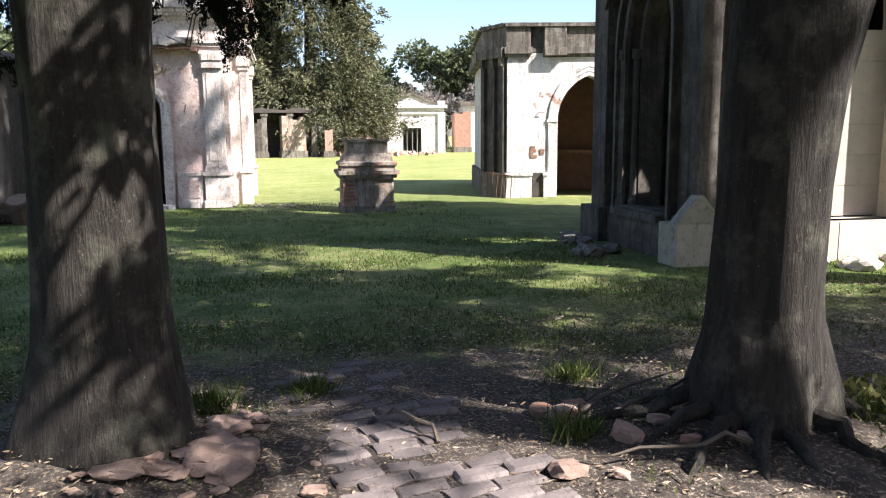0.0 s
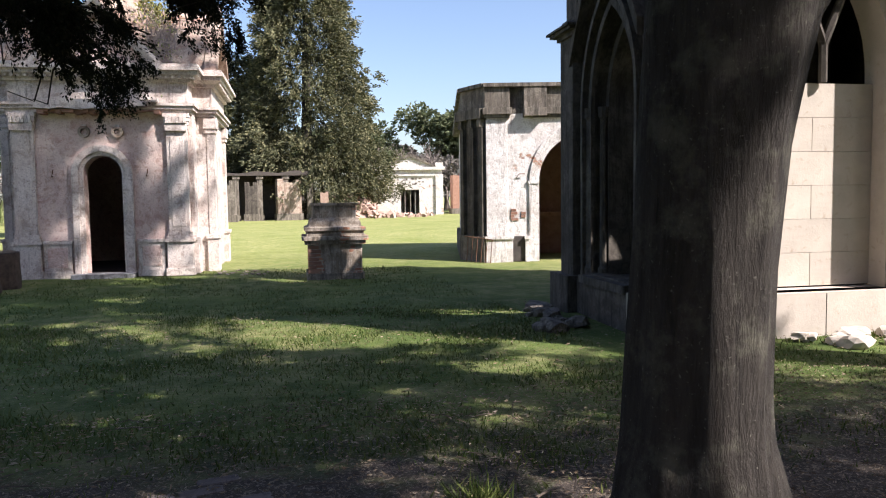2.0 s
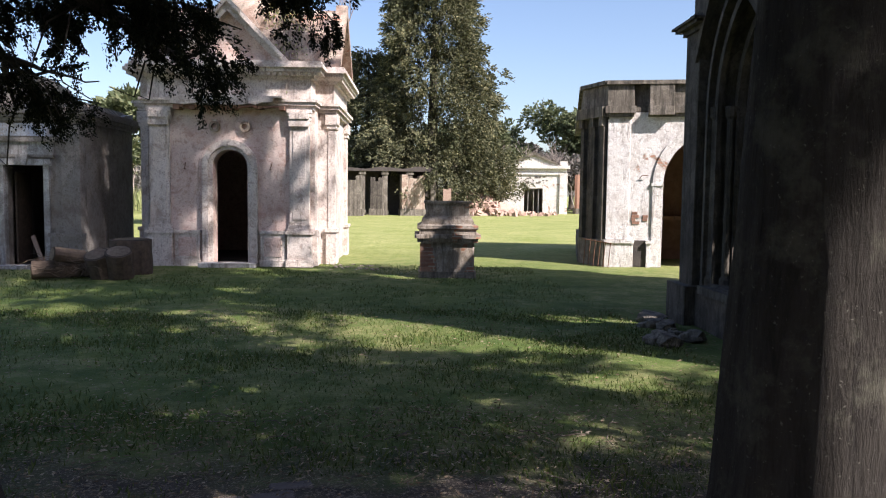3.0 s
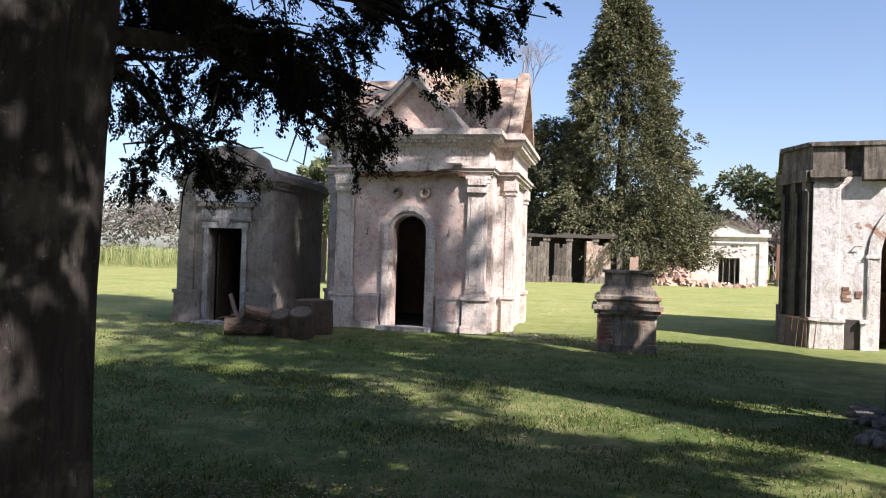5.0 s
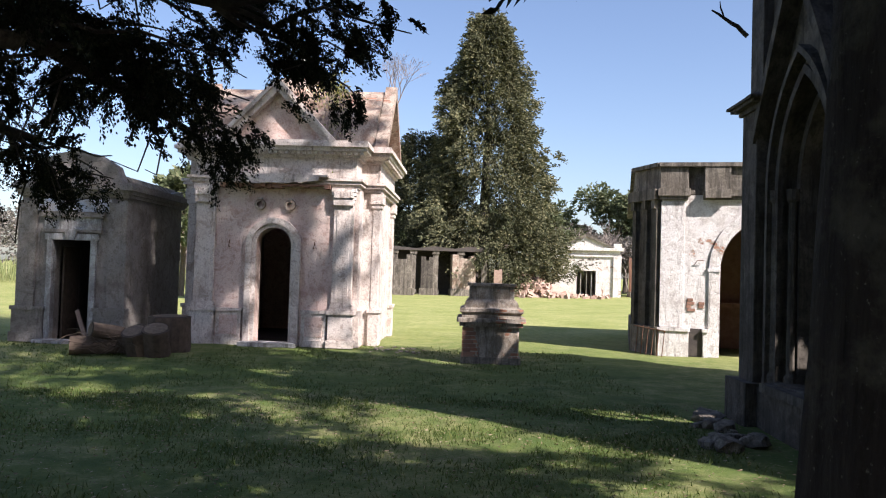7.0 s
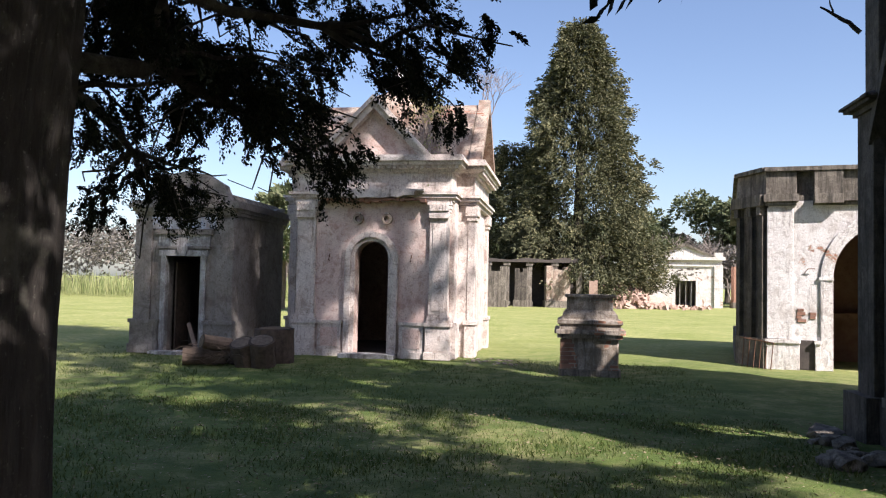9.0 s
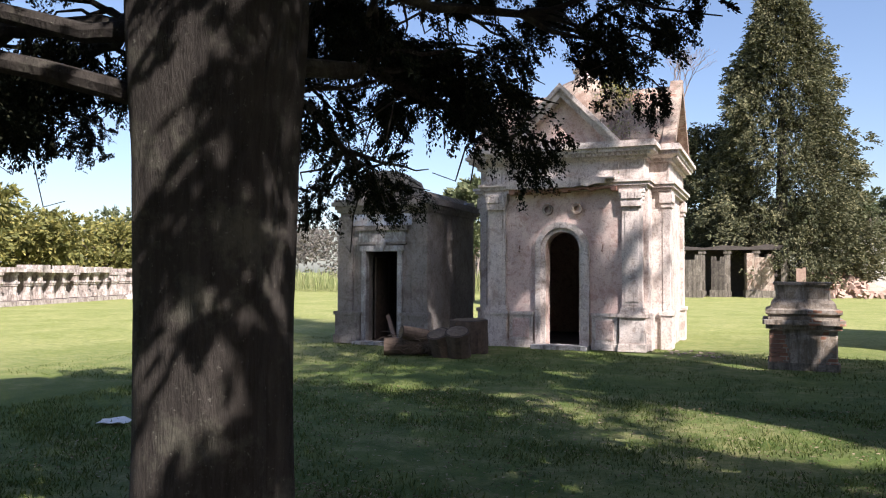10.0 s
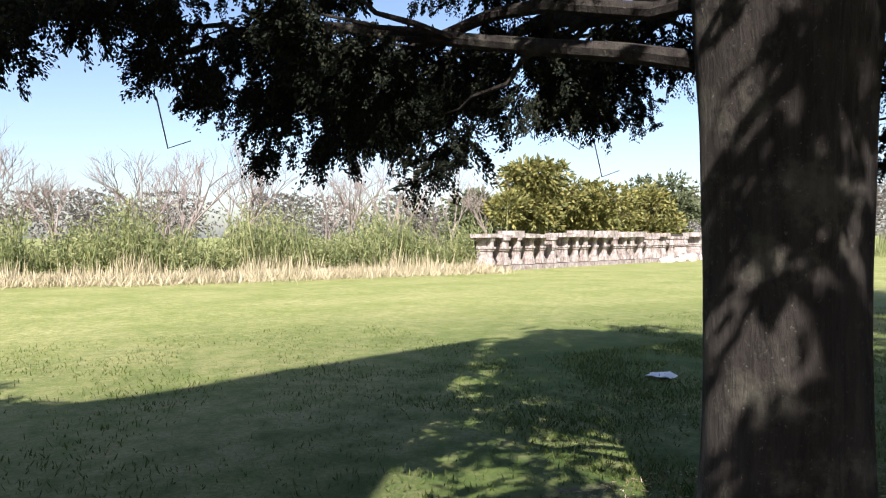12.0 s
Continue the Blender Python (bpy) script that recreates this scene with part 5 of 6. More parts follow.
def conifer(name, x, y, height, width, n, label, mat, seed, shape=0.62, low=0.06, leaf=0.42):
    """A dense dark conifer, crown of many small clumps with an uneven outline."""
    r = np.random.default_rng(seed)
    t = thing(name, pose(x, y, 0), label, "tree")
    bm = bmesh.new()
    tube(bm, [(0, 0, -0.1), (0, 0, height * 0.3), (0.1, 0, height * 0.95)], [width * 0.05, width * 0.035, 0.04], 10)
    part("trunk", bm, M_BARK, t)
    per = 9                              # sprays to a clump
    u = np.repeat(r.random(n // per) ** 1.25, per)
    n = len(u)
    zz = height * (low + (1 - low) * u)
    prof = np.minimum(1.0, (1.04 - u) ** shape * 1.02) * np.minimum(1.0, 0.78 + u * 3.0)
    an = np.repeat(r.random(n // per) * 2 * np.pi, per)
    lump = 1 + 0.16 * np.sin(an * 4 + zz * 0.8) + 0.13 * np.sin(an * 7 - zz * 1.9) + np.repeat(r.normal(size=n // per), per) * 0.07
    rad = width / 2 * prof * lump * np.repeat(np.sqrt(0.45 + 0.55 * r.random(n // per)), per)
    pp = np.stack([rad * np.cos(an), rad * np.sin(an), zz], 1) + r.normal(size=(n, 3)) * 0.3 * leaf / 0.3
    dd = np.stack([np.cos(an), np.sin(an), r.uniform(-0.6, 0.5, n)], 1)
    part("crown", quads("crown", sprays(pp, dd, r, 9, 0.75 * leaf / 0.42, leaf, leaf * 0.42)), mat, t)
    return t


conifer("conifer", 5.5, 66.0, 23.5, 12.4, 27000, "tall dense dark green conifer beside the ruins", M_CONIFER, 21, 0.68, 0.03, 0.25)
conifer("conifer", 0.0, 69.0, 13.6, 8.8, 10000, "lower dark conifer beside the tall one", M_CONIFER, 22, 0.5, 0.08, 0.25)


def broadleaf(x, y, height, width, n, mat, label, seed, leaf=0.5, trunk=True, low=0.3):
    r = np.random.default_rng(seed)
    pr = random.Random(seed)
    t = thing("broadleaf_tree", pose(x, y, 0), label, "tree")
    if trunk:
        bm = bmesh.new()
        tube(bm, [(0, 0, -0.1), (0.1, 0, height * 0.35), (0, 0.1, height * 0.7)], [width * 0.04, width * 0.03, 0.05], 8)
        for k in range(5):
            a = pr.uniform(0, 6.28)
            tube(bm, curve_points((0.08, 0, height * 0.3), (math.cos(a) * width * 0.35, math.sin(a) * width * 0.35, height * pr.uniform(0.55, 0.85)), 0.2, 4, 0.1, pr), [width * 0.022, 0.08, 0.06, 0.04, 0.02], 6)
        part("trunk", bm, M_TWIG, t)
    k = 9
    cen = np.stack([r.normal(size=k) * width * 0.2, r.normal(size=k) * width * 0.2, height * r.uniform(low + 0.12, 0.84, k)], 1)
    rad = r.uniform(0.2, 0.3, k) * width
    w = r.integers(0, k, n)
    v = unit(r.normal(size=(n, 3))) * (rad[w] * r.random(n) ** 0.4)[:, None]
    v[:, 2] *= 0.62
    pp = cen[w] + v
    pp[:, 2] = np.minimum(pp[:, 2], height)
    dd = v + np.array([0, 0, 0.2])
    part("crown", quads("crown", sprays(pp, dd, r, 7, leaf, leaf * 0.8, leaf * 0.4)), mat, t)


def bare_tree(x, y, height, spread, seed, label="leafless grey tree at the edge of the field", fine=3):
    pr = random.Random(seed)
    t = thing("bare_tree", pose(x, y, 0), label, "tree", "bare trees along the field edge")
    bm = bmesh.new()
    def grow(p, d, ln, rad, depth):
        e = p + d * ln
        mid = p.lerp(e, 0.5) + Vector((pr.gauss(0, 0.05), pr.gauss(0, 0.05), 0)) * ln
        tube(bm, [p, mid, e], [rad, rad * 0.8, rad * 0.6], 4)
        if depth:
            for k in range(pr.choice((2, 3, 3))):
                nd = (d + Vector((pr.gauss(0, spread), pr.gauss(0, spread), pr.uniform(-0.05, 0.35)))).normalized()
                grow(p.lerp(e, pr.uniform(0.55, 1.0)), nd, ln * pr.uniform(0.55, 0.8), rad * 0.58, depth - 1)
    for k in range(2):
        grow(Vector((pr.uniform(-0.4, 0.4), 0, -0.05)), Vector((pr.gauss(0, 0.2), pr.gauss(0, 0.2), 1)).normalized(), height * 0.38, height * 0.012, fine + 1)
    part("crown", bm, M_BARE, t)


# trees behind the far houses
fr = random.Random(9)
for i, (x, y, h, w, mat) in enumerate(((12.5, 95, 13.5, 9, M_FAR), (16.5, 97, 12.0, 8, M_FAR), (24.8, 95, 14.0, 8.5, M_FAR), (30, 93, 15.5, 10, M_FAR), (36, 97, 14, 11, M_FAR),
                                       (8, 100, 12, 9, M_FAR), (20.5, 104, 10, 8, M_GREYTWIG), (-2, 96, 9, 9, M_FAR), (20.5, 86, 6.5, 6, M_GREYTWIG), (44, 92, 13, 12, M_FAR), (27.5, 88, 9, 7, M_GREYTWIG))):
    broadleaf(x, y, h, w, 1500, mat, "rounded dull green tree behind the ruins", 40 + i, 0.6)
for i in range(10):
    bare_tree(10 + i * 2.6 + fr.uniform(-1, 1), 84 + fr.uniform(-4, 8), fr.uniform(7.5, 9.5), 0.42, 60 + i, "leafless grey tree behind the ruins")
# trees by the niche wall
broadleaf(-36.5, 30.5, 6.6, 5.6, 1500, M_YLEAF, "autumn-tinged green tree behind the niche wall", 81, 0.42)
broadleaf(-40.0, 38.0, 6.2, 8.0, 1700, M_YLEAF, "yellow-green bushy tree behind the niche wall", 82, 0.45, True, 0.15)
broadleaf(-39.5, 44.5, 5.4, 6.5, 1200, M_YLEAF, "yellow-green bushy tree behind the niche wall", 83, 0.45, True, 0.15)
broadleaf(-41.5, 50.0, 7.2, 6.5, 900, M_FAR, "dull green tree behind the niche wall", 84, 0.45)
broadleaf(-43.0, 33.0, 5.0, 6.5, 900, M_FAR, "dark bush behind the niche wall", 85, 0.45, True, 0.1)
# trees showing beside and between the tomb houses
broadleaf(-12.5, 44.0, 7.8, 4.6, 1100, M_FAR, "dull green tree behind the grey tomb house", 86, 0.45)
broadleaf(-7.6, 40.0, 7.2, 4.2, 1100, M_FAR, "dull green tree behind the chapel", 87, 0.45)
for i in range(20):
    bare_tree(-41 + 0.2 * i + fr.uniform(-2, 2), -6 + i * 1.75 + fr.uniform(-1, 1), fr.uniform(5.6, 9.0), 0.42, 90 + i, fine=4)
for i in range(6):
    broadleaf(-70 + 11 * i, 84 + fr.uniform(-4, 6), 7.0, 13, 1500, M_GREYTWIG, "grey leafless woods beyond the field", 140 + i, 0.42, False, 0.0)
for i in range(9):
    bare_tree(-26 + i * 3.2, 72 + fr.uniform(-4, 6), fr.uniform(5.5, 8), 0.4, 110 + i)
for i in range(6):
    broadleaf(-100 + 5 * i, -16 + 17 * i, 6.5, 18, 2200, M_GREYTWIG, "grey leafless woods far across the field", 130 + i, 0.42, False, 0.0)


# ---------- reeds and hedge along the field ----------
def reeds():
    r = np.random.default_rng(31)
    def band(name, n, mat, label, h0, h1, depth, width, lean, x_off, fall=0.0, t0=0.0, t1=1.0):
        t = t0 + (t1 - t0) * r.random(n)
        ex = np.interp(t, [0, 0.3, 0.55, 0.8, 1], [-37, -30.5, -28.6, -28.4, -29.2]) - x_off
        ey = np.interp(t, [0, 0.3, 0.55, 0.8, 1], [-16, 2, 9, 17, 24])
        wob = 0.9 * np.sin(ey * 0.9) + 0.6 * np.sin(ey * 2.3 + 1)
        p = np.stack([ex - depth * r.random(n) + wob * 0.4, ey + r.normal(size=n) * 0.3, np.full(n, -0.02)], 1)
        lumps = 0.62 + 0.24 * np.sin(ey * 1.1 + 0.4) + 0.2 * np.sin(ey * 2.9) + 0.1 * np.sin(ey * 7.1)
        h = (h0 + (h1 - h0) * r.random(n)) * np.clip(lumps, 0.35, 1.2)
        d = np.stack([r.normal(size=n) * lean, r.normal(size=n) * lean, np.ones(n)], 1)
        out = blades(p, d, h, width, r)
        tagged(part(name, quads(name, out), mat), label, "reeds", kind="stuff")
        return p, h, d
    band("dry_reeds", 5200, M_STRAW, "dry pale reed stalks along the field edge", 0.5, 1.5, 2.4, 0.045, 0.16, 0.0)
    p, h, d = band("green_reeds", 2600, M_REED, "tall green reeds along the field edge", 1.6, 3.6, 3.6, 0.06, 0.13, 0.6)
    k = len(p)
    n = 22
    tt = 0.35 + 0.65 * r.random((k, n, 1))
    pos = p[:, None] + unit(d)[:, None] * tt * h[:, None, None] + r.normal(size=(k, n, 3)) * 0.13
    way = r.normal(size=(k, n, 3)) * 0.7 + np.array([0, 0, 0.7])
    q = blades(pos.reshape(-1, 3), way.reshape(-1, 3), r.uniform(0.12, 0.3, k * n), 0.05, r)
    tagged(part("reed_leaves", quads("reed_leaves", q), M_REED), "feathery green reed leaves along the field edge", "reeds", kind="stuff")
    n = 15000
    t = r.random(n)
    p = np.stack([np.interp(t, [0, 0.5, 1], [-32.5, -27.0, -27.4]) + r.normal(size=n) * 0.8, -8 + 30 * t, np.full(n, -0.02)], 1)
    d = np.stack([r.normal(size=n) * 0.6, r.normal(size=n) * 0.6, np.ones(n)], 1)
    tagged(part("dry_grass", quads("dry_grass", blades(p, d, r.uniform(0.2, 0.65, n), 0.03, r)), M_STRAW), "tussocks of dry pale grass before the reeds", "grass", kind="stuff")
    # far reeds beyond the tomb houses
    n = 9000
    p = np.stack([r.uniform(-75, -2, n), r.uniform(58, 68, n), np.full(n, -0.02)], 1)
    d = np.stack([r.normal(size=n) * 0.15, r.normal(size=n) * 0.15, np.ones(n)], 1)
    tagged(part("far_reeds", quads("far_reeds", blades(p, d, r.uniform(0.7, 2.3, n), 0.06, r)), M_REED), "far dull reeds across the field", "reeds", kind="stuff")


reeds()


# ---------- loose things on the ground ----------
def log_thing(x, y, z, ln, rad, yaw, tilt, seed, label="old sawn log lying before the tomb houses"):
    t = thing("log", pose(x, y, z, 0, tilt, yaw), label, "log", "stack of old logs")
    bm = bmesh.new()
    n = 16
    rings = []
    for i in range(7):
        u = -ln / 2 + ln * i / 6
        rings.append([bm.verts.new((u, rad * (1 + 0.14 * noise.noise(Vector((math.cos(a) * 2 + seed, math.sin(a) * 2, u * 2)))) * math.cos(a),
                                    rad * (1 + 0.14 * noise.noise(Vector((math.cos(a) * 2 + seed, math.sin(a) * 2, u * 2)))) * math.sin(a))) for a in [2 * math.pi * k / n for k in range(n)]])
    for a, b in zip(rings, rings[1:]):
        for k in range(n):
            bm.faces.new((a[k], a[(k + 1) % n], b[(k + 1) % n], b[k]))
    bm.faces.new(rings[0])
    bm.faces.new(rings[-1])
    part("bark", bm, M_WOOD, t)
    bm = bmesh.new()
    bmesh.ops.create_circle(bm, cap_ends=True, radius=rad * 0.86, segments=16, matrix=pose(-ln / 2 - 0.012, 0, 0, 0, 90, 0))
    bmesh.ops.extrude_face_region(bm, geom=bm.faces[:])
    part("sawn_end", bm, M_CUT, t, "weathered sawn end")


for i, (x, y, z, ln, rad, yaw, tilt, label) in enumerate((
        (-3.98, 15.75, 0.25, 0.5, 0.22, 80, 62, "old sawn log standing tilted on the grass"),
        (-3.62, 15.75, 0.27, 0.55, 0.24, 98, 66, "old sawn log standing tilted on the grass"),
        (-3.72, 16.75, 0.32, 0.72, 0.38, 90, 88, "broad dark tree stump between the tomb houses"),
        (-4.85, 15.95, 0.17, 0.8, 0.17, 25, 0, "old sawn log lying before the tomb houses"),
        (-4.45, 16.2, 0.2, 0.7, 0.2, -20, 6, "old sawn log lying before the tomb houses"),
        (-4.6, 15.9, 0.42, 0.55, 0.14, 40, 10, "old sawn log lying before the tomb houses"))):
    log_thing(x, y, z, ln, rad, yaw, tilt, i * 3.3, label)


def twig_heap():
    r = random.Random(17)
    bm = bmesh.new()
    for k in range(70):
        x, y = -4.55 + r.gauss(0, 0.25), 15.95 + r.gauss(0, 0.2)
        a, b = r.uniform(0, 6.28), r.uniform(-0.2, 0.9)
        ln = r.uniform(0.3, 0.8)
        z = r.uniform(0.02, 0.3)
        tube(bm, curve_points((x, y, z), (x + math.cos(a) * ln, y + math.sin(a) * ln, max(0.02, z + b * 0.3)), 0.08, 4, 0.04, r), [0.008, 0.007, 0.006, 0.005, 0.003], 4)
    tagged(part("brushwood", bm, M_WOOD), "tangle of dry twigs on the old logs", "twigs", kind="stuff")


twig_heap()


# leaning gravestone beside the gothic chapel
def build_stele():
    s = thing("gravestone", pose(7.05, 6.75, 0, 6, -3, -30), "narrow weathered gravestone with rounded top", "gravestone")
    bm = bmesh.new()
    pts = [(-0.2, 0.0), (0.2, 0.0)] + [(0.2 * math.cos(a), 0.75 + 0.2 * math.sin(a)) for a in [i * math.pi / 10 for i in range(11)]]
    prism(bm, pts, "y", -0.07, 0.07)
    part("slab", bm, M_COPING, s)
    boxes("foot", [(-0.28, 0.28, -0.16, 0.16, -0.03, 0.14)], M_ASHLAR, s, "", 0.03)


build_stele()


# dead twig that has rooted in the gothic chapel's wall
tw = random.Random(19)
bm = bmesh.new()
tube(bm, curve_points((5.26, 11.3, 4.8), (4.80, 11.28, 5.12), 0.02, 7, 0.015, tw), [0.03, 0.028, 0.026, 0.024, 0.02, 0.017, 0.014, 0.01], 6, 0.2)
tube(bm, curve_points((4.95, 11.29, 5.02), (4.86, 11.2, 5.2), 0.01, 4, 0.01, tw), [0.014, 0.012, 0.01, 0.008, 0.005], 5)
tagged(part("dead_twig", bm, M_BARK), "bare dead twig sticking out of the gothic wall", "twig")


# roots of the leaning cypress
def build_roots():
    r = random.Random(23)
    base = Vector((2.635, 3.73, 0))
    for k, (az, ln) in enumerate(((165, 1.0), (190, 0.85), (215, 1.0), (235, 0.9), (255, 0.8), (150, 0.7), (285, 0.9), (330, 0.8))):
        a = radians(az)
        p0 = base + Vector((0.28 * math.cos(a), 0.28 * math.sin(a), 0.17))
        p1 = base + Vector((ln * math.cos(a), ln * math.sin(a), mound(base.x + ln * math.cos(a), base.y + ln * math.sin(a)) - 0.035))
        bm = bmesh.new()
        tube(bm, curve_points(p0, p1, 0.03, 7, 0.03, r), [0.06, 0.052, 0.044, 0.037, 0.03, 0.024, 0.018, 0.01], 8, 0.3, k)
        tagged(part("tree_root", bm, M_BARK), "gnarled root running over the ground", "root", "roots of the leaning cypress")


build_roots()

# fallen dead branches
rb = random.Random(29)
for x, y, a, ln in ((1.75, 4.05, 0.4, 0.9), (1.9, 3.95, 0.2, 0.8), (1.85, 4.2, 0.6, 0.7), (0.9, 3.9, 2.0, 0.5), (2.3, 3.3, 2.9, 0.8)):
    bm = bmesh.new()
    tube(bm, curve_points((x, y, 0.03 + mound(x, y)), (x + math.cos(a) * ln, y + math.sin(a) * ln, 0.05 + mound(x + math.cos(a) * ln, y + math.sin(a) * ln)), 0.05, 6, 0.03, rb), [0.012, 0.012, 0.011, 0.01, 0.008, 0.006, 0.004], 6, 0.2)
    tagged(part("fallen_branch", bm, M_TWIG), "dry dead branch lying on the earth", "branch", "dead branches on the earth")

# scrap of white litter on the lawn
bm = bmesh.new()
bmesh.ops.create_grid(bm, x_segments=6, y_segments=5, size=0.14)
for v in bm.verts:
    v.co.z = 0.03 + 0.04 * noise.noise(v.co * 9)
bmesh.ops.solidify(bm, geom=bm.faces[:], thickness=0.006)
lit = part("paper_litter", bm, M_PAPER)
lit.matrix_world = pose(-5.02, 8.33, 0, 0, 0, 20)
tagged(lit, "crumpled white scrap of litter on grass", "litter")


# ---------- plants on the chapel roof ----------
def roof_plants():
    r = np.random.default_rng(71)
    pr = random.Random(71)
    w = thing("roof_weed", pose(-0.95, 19.7, 4.9), "dry straggling weed growing from the chapel roof", "plant")
    bm = bmesh.new()
    tips = []
    for k in range(60):
        a = pr.uniform(0, 6.28)
        down = k % 2 == 0
        e = Vector((math.cos(a) * pr.uniform(0.2, 0.8), -abs(math.sin(a)) * pr.uniform(0.3, 1.1) - (0.6 if down else 0), pr.uniform(-1.5, -0.3) if down else pr.uniform(0.2, 1.0)))
        pts = curve_points((pr.uniform(-0.3, 0.3), pr.uniform(-0.4, 0.2), pr.uniform(-0.2, 0.3)), e, 0.3, 6, 0.06, pr)
        tube(bm, pts, [0.014, 0.011, 0.01, 0.008, 0.006, 0.005, 0.003], 4)
        tips += pts[2:]
    part("stem_tangle", bm, M_BARE, w)
    p = np.array([tuple(pr.choice(tips)) for _ in range(500)]) + r.normal(size=(500, 3)) * 0.06
    part("foliage", quads("leaves", blades(p, r.normal(size=(500, 3)), 0.07, 0.03, r)), M_REED, w)
    b = thing("roof_sapling", pose(0.2, 20.9, 5.6), "leafless sapling growing from the chapel roof", "plant")
    bm = bmesh.new()
    def grow(q, d, ln, rad, depth):
        e = q + d * ln
        tube(bm, [q, q.lerp(e, 0.5) + Vector((pr.gauss(0, 0.03), pr.gauss(0, 0.03), 0)), e], [rad, rad * 0.8, rad * 0.6], 4)
        if depth:
            for k in range(3):
                grow(q.lerp(e, pr.uniform(0.5, 1)), (d + Vector((pr.gauss(0, 0.5), pr.gauss(0, 0.5), pr.uniform(0, 0.3)))).normalized(), ln * 0.68, rad * 0.6, depth - 1)
    for k in range(3):
        grow(Vector((0, 0, 0)), Vector((pr.gauss(-0.1, 0.35), pr.gauss(0, 0.3), 1)).normalized(), 0.75, 0.016, 4)
    part("twig_crown", bm, M_BARE, b)
    g = thing("roof_shrub", pose(-1.3, 20.2, 5.75), "green shrub growing on the chapel dome", "plant")
    p = r.normal(size=(420, 3)) * np.array([0.2, 0.25, 0.3])
    part("foliage", quads("leaves", sprays(p, r.normal(size=(420, 3)), r, 6, 0.15, 0.09, 0.04)), M_YLEAF, g)


roof_plants()


# ---------- rubble by the tree ----------
rs = random.Random(37)
for k in range(60):
    big = k < 30
    x, y = rs.uniform(-0.68, -0.02), rs.uniform(3.72, 4.4)
    if not big:
        x, y = rs.uniform(-0.9, 0.3), rs.uniform(3.5, 4.6)
    stone(rs, x, y, rs.uniform(0.07, 0.15) if big else rs.uniform(0.03, 0.08), M_SLAB, 0.0, 0.26, "rubble_slab", "broken pinkish terracotta slab by the roots", "rubble", "rubble by the cypress roots")
for k in range(14):
    stone(rs, rs.uniform(1.4, 2.6), rs.uniform(3.3, 4.4), rs.uniform(0.05, 0.12), M_SLAB if k % 2 else M_BRICK, 0.0, 0.45, "brick_shard", "broken red brick piece on the earth", "rubble", "brick shards on the earth")


for k in range(30):
    stone(rs, rs.gauss(0.6, 0.5), rs.gauss(18.2, 0.35), rs.uniform(0.02, 0.07), M_ROOF, 0.0, 0.45, "fallen_render", "pale lump of fallen render on grass", "rubble", "fallen render by the chapel")


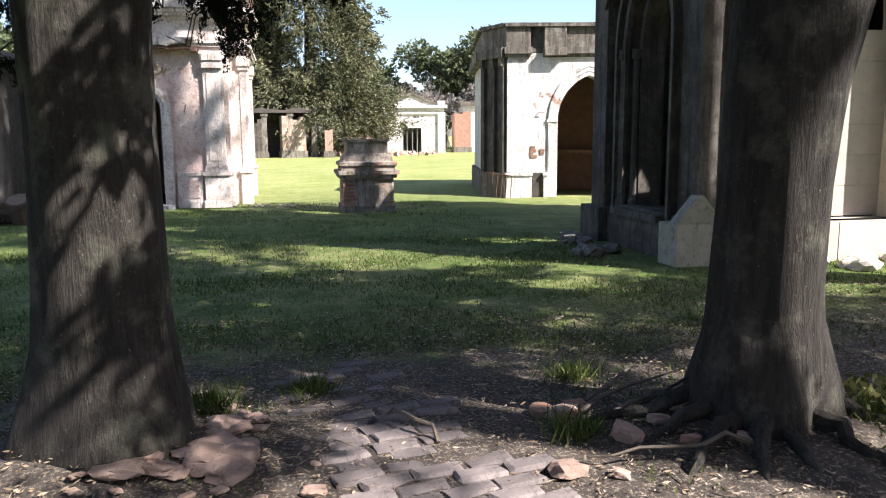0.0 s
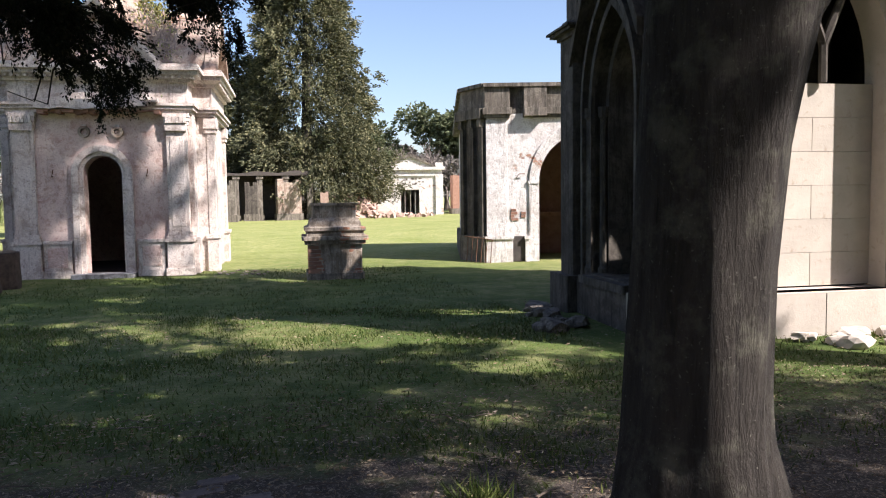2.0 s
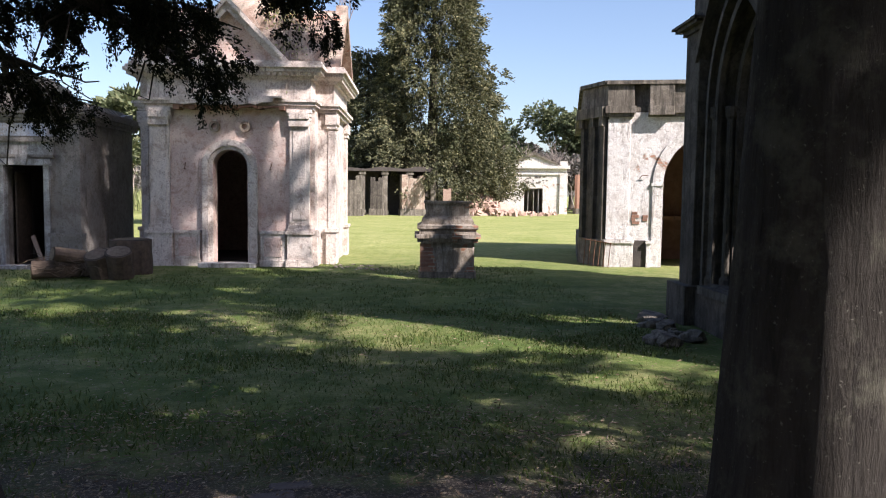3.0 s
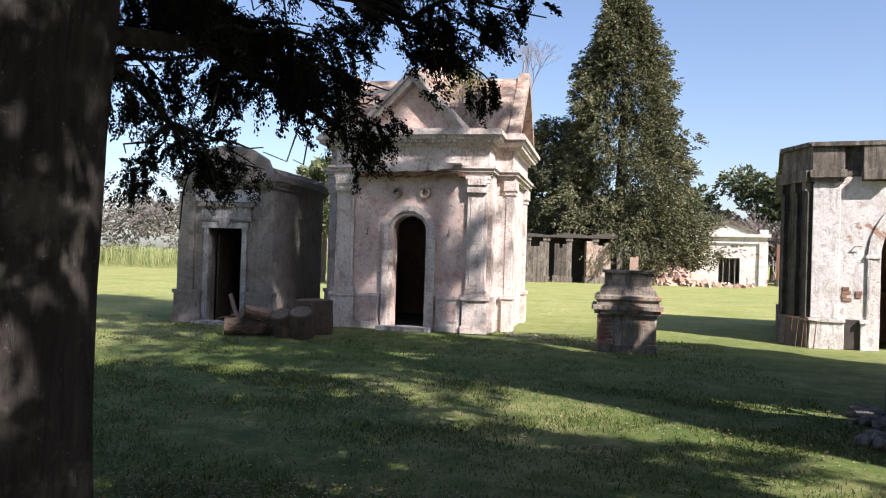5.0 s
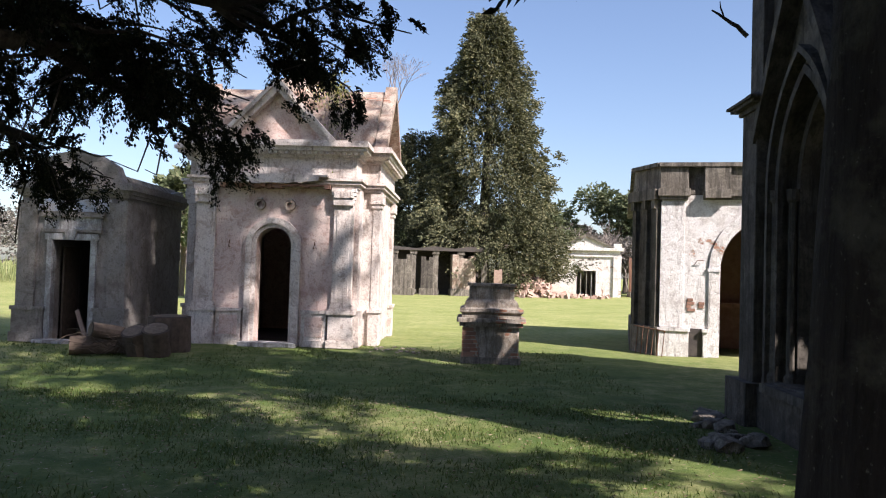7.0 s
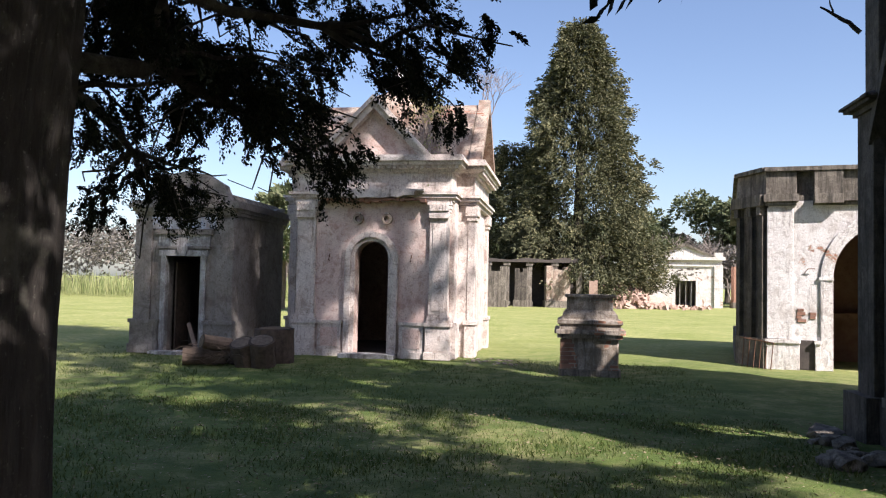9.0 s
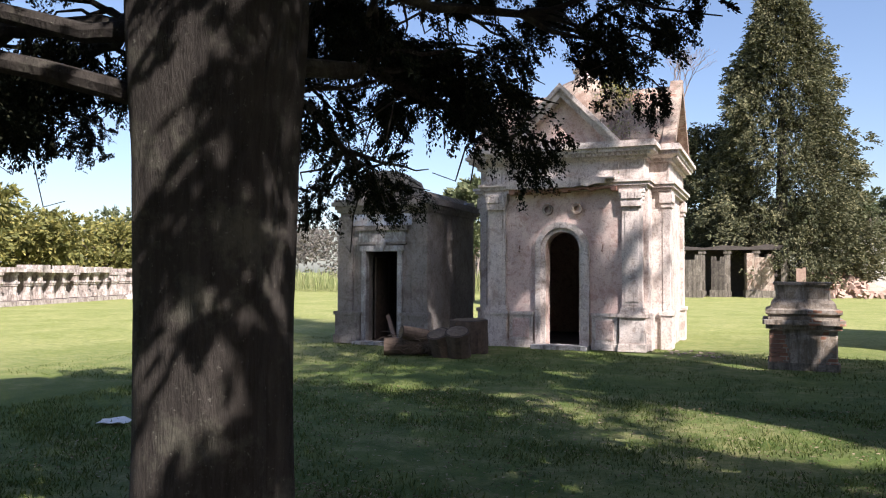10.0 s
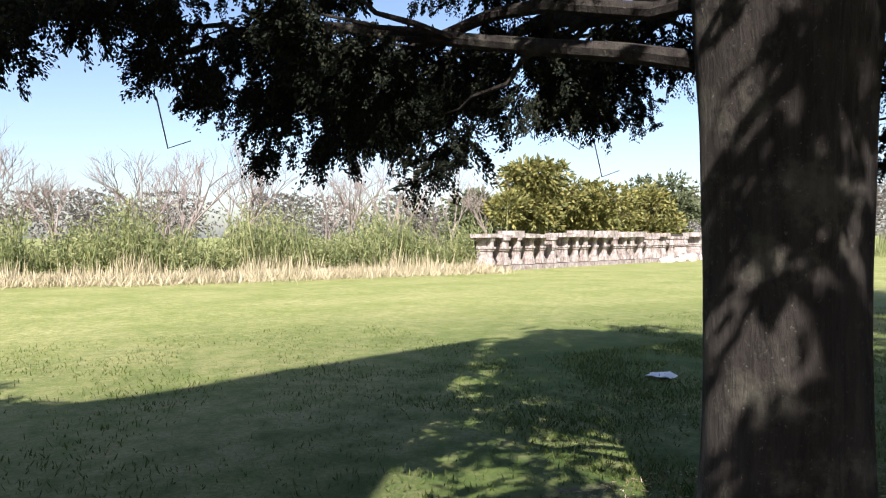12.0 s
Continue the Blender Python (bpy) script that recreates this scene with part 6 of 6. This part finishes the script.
# ---------- grass, leaves ----------
def scatter():
    r = np.random.default_rng(53)
    def lay(n, x0, x1, y0, y1):
        return np.stack([r.uniform(x0, x1, n), y0 + (y1 - y0) * r.random(n), np.zeros(n)], 1)
    p = np.concatenate([lay(90000, -7, 8.5, 5.2, 12.0), lay(40000, -10, 9, 11, 19), lay(9000, -3.0, 6, 3.0, 6.0), lay(14000, -12, -3, 1, 8)])
    tufts = np.sin(p[:, 0] * 2.3 + np.sin(p[:, 1] * 1.7) * 2) + np.sin(p[:, 1] * 3.1 + p[:, 0])
    p = p[(tufts + r.normal(size=len(p)) * 0.8) > -0.5]
    clear = (np.hypot(p[:, 0] + 0.666, p[:, 1] - 4.204) > 0.5) & (np.hypot(p[:, 0] - 2.635, p[:, 1] - 3.73) > 0.5) & ~((p[:, 0] > 0.1) & (p[:, 0] < 1.7) & (p[:, 1] < 5.6)) & ~((p[:, 0] > 4.5) & (p[:, 1] > 8.2))
    p = p[clear]
    p[:, 2] = mound(p[:, 0], p[:, 1]) - 0.025
    n = len(p)
    d = np.stack([r.normal(size=n) * 0.5, r.normal(size=n) * 0.5, np.ones(n)], 1)
    tagged(part("grass", quads("grass", blades(p, d, r.uniform(0.03, 0.085, n), r.uniform(0.006, 0.014, n), r)), M_GRASS), "short patchy grass blades on the lawn", "grass", kind="stuff")
    p = np.concatenate([lay(22000, -2.5, 6.5, 2.4, 7.0), lay(7000, -5, 8, 6.5, 12)])
    n = len(p)
    p[:, 2] = r.uniform(0.005, 0.03, n) + mound(p[:, 0], p[:, 1])
    d = np.stack([r.normal(size=n), r.normal(size=n), r.normal(size=n) * 0.15], 1)
    tagged(part("fallen_leaves", quads("fallen_leaves", blades(p, d, r.uniform(0.012, 0.055, n), r.uniform(0.004, 0.014, n), r)), M_DRYLEAF), "dry fallen leaves and needles on the earth", "leaves", kind="stuff")
    for k, (x, y) in enumerate(((1.62, 3.85), (0.35, 4.9), (3.35, 3.55), (3.55, 3.75), (2.0, 4.75), (3.2, 3.5), (-0.25, 4.55))):
        n = 240
        p = np.stack([x + r.normal(size=n) * 0.07, y + r.normal(size=n) * 0.07, np.full(n, mound(x, y) - 0.02)], 1)
        d = np.stack([r.normal(size=n) * 0.6, r.normal(size=n) * 0.6, np.ones(n)], 1)
        tagged(part("grass_tuft", quads("grass_tuft", blades(p, d, r.uniform(0.07, 0.2, n), 0.009, r)), M_GRASS), "tuft of bright green grass on earth", "grass", kind="stuff")
    # small weed at the foot of the leaning cypress
    for x, y in ((3.3, 3.6), (3.65, 3.6), (3.95, 3.7)):
        p = np.stack([x + r.normal(size=160) * 0.12, y + r.normal(size=160) * 0.12, r.uniform(0.0, 0.16, 160) + mound(x, y)], 1)
        tagged(part("weed", quads("weed", blades(p, r.normal(size=(160, 3)) + np.array([0, 0, 0.5]), r.uniform(0.04, 0.08, 160), 0.035, r)), M_YLEAF), "low leafy weed by the cypress roots", "plant", kind="stuff")


scatter()


def twig_litter():
    r = random.Random(83)
    bm = bmesh.new()
    for k in range(150):
        x, y, a, ln = r.uniform(-2.2, 4.8), r.uniform(2.9, 6.8), r.uniform(0, 6.28), r.uniform(0.08, 0.3)
        g = mound(x, y)
        tube(bm, [(x, y, 0.012 + g), (x + math.cos(a) * ln / 2, y + math.sin(a) * ln / 2, 0.03 + g), (x + math.cos(a + 0.3) * ln, y + math.sin(a + 0.3) * ln, 0.01 + g)], [0.004, 0.0035, 0.002], 4)
    tagged(part("twig_litter", bm, M_TWIG), "small dry twigs strewn on the earth", "twigs", kind="stuff")


twig_litter()


# ---------- brick path ----------
def brick_path():
    r = random.Random(61)
    path = thing("brick_path", pose(0.95, 3.2, 0, 0, 0, 12.0), "old sunken brick path with worn uneven bricks", "path", kind="structure")
    bed = bmesh.new()
    bmesh.ops.create_grid(bed, x_segments=8, y_segments=14, size=1, matrix=Matrix.Translation((0, 0.75, 0.004)) @ Matrix.Diagonal((0.46, 1.5, 1, 1)))
    for v in bed.verts:
        edge = max(abs(v.co.x) / 0.46, abs(v.co.y - 0.75) / 1.5)
        v.co.z = 0.022 - 0.075 * max(0.0, edge - 0.6)
    part("earth_bed", bed, M_GROUND, path)
    kinds = []
    for k in range(7):
        bm = bmesh.new()
        bmesh.ops.create_cube(bm, size=1, matrix=Matrix.Diagonal((0.245, 0.112, 0.06, 1)))
        bmesh.ops.bevel(bm, geom=bm.edges[:], offset=0.012, segments=1, affect="EDGES")
        for v in bm.verts:
            v.co += Vector((r.uniform(-1, 1) * 0.009, r.uniform(-1, 1) * 0.008, r.uniform(-1, 1) * 0.005))
        me = bpy.data.meshes.new("brick")
        bm.to_mesh(me)
        bm.free()
        me.materials.append(M_PAVER)
        kinds.append(me)
    rows = 25
    for j in range(rows):
        y = -0.7 + j * 0.123
        half = 0.40 - 0.1 * max(0, y - 1.2) + r.uniform(-0.06, 0.06)
        x = -half + (0.13 if j % 2 else 0.0)
        while x < half:
            miss = 0.1 + 0.35 * max(0.0, (y - 0.9) / 1.5)
            if r.random() > miss:
                o = part("brick", r.choice(kinds), M_PAVER, path)
                o.matrix_local = pose(x + r.uniform(-0.015, 0.015), y + r.uniform(-0.012, 0.012), 0.006 + r.uniform(-0.012, 0.007) - 0.012 * max(0, y - 1.2), r.gauss(0, 1.3), r.gauss(0, 1.3), r.gauss(0, 2.5))
            x += 0.262


brick_path()
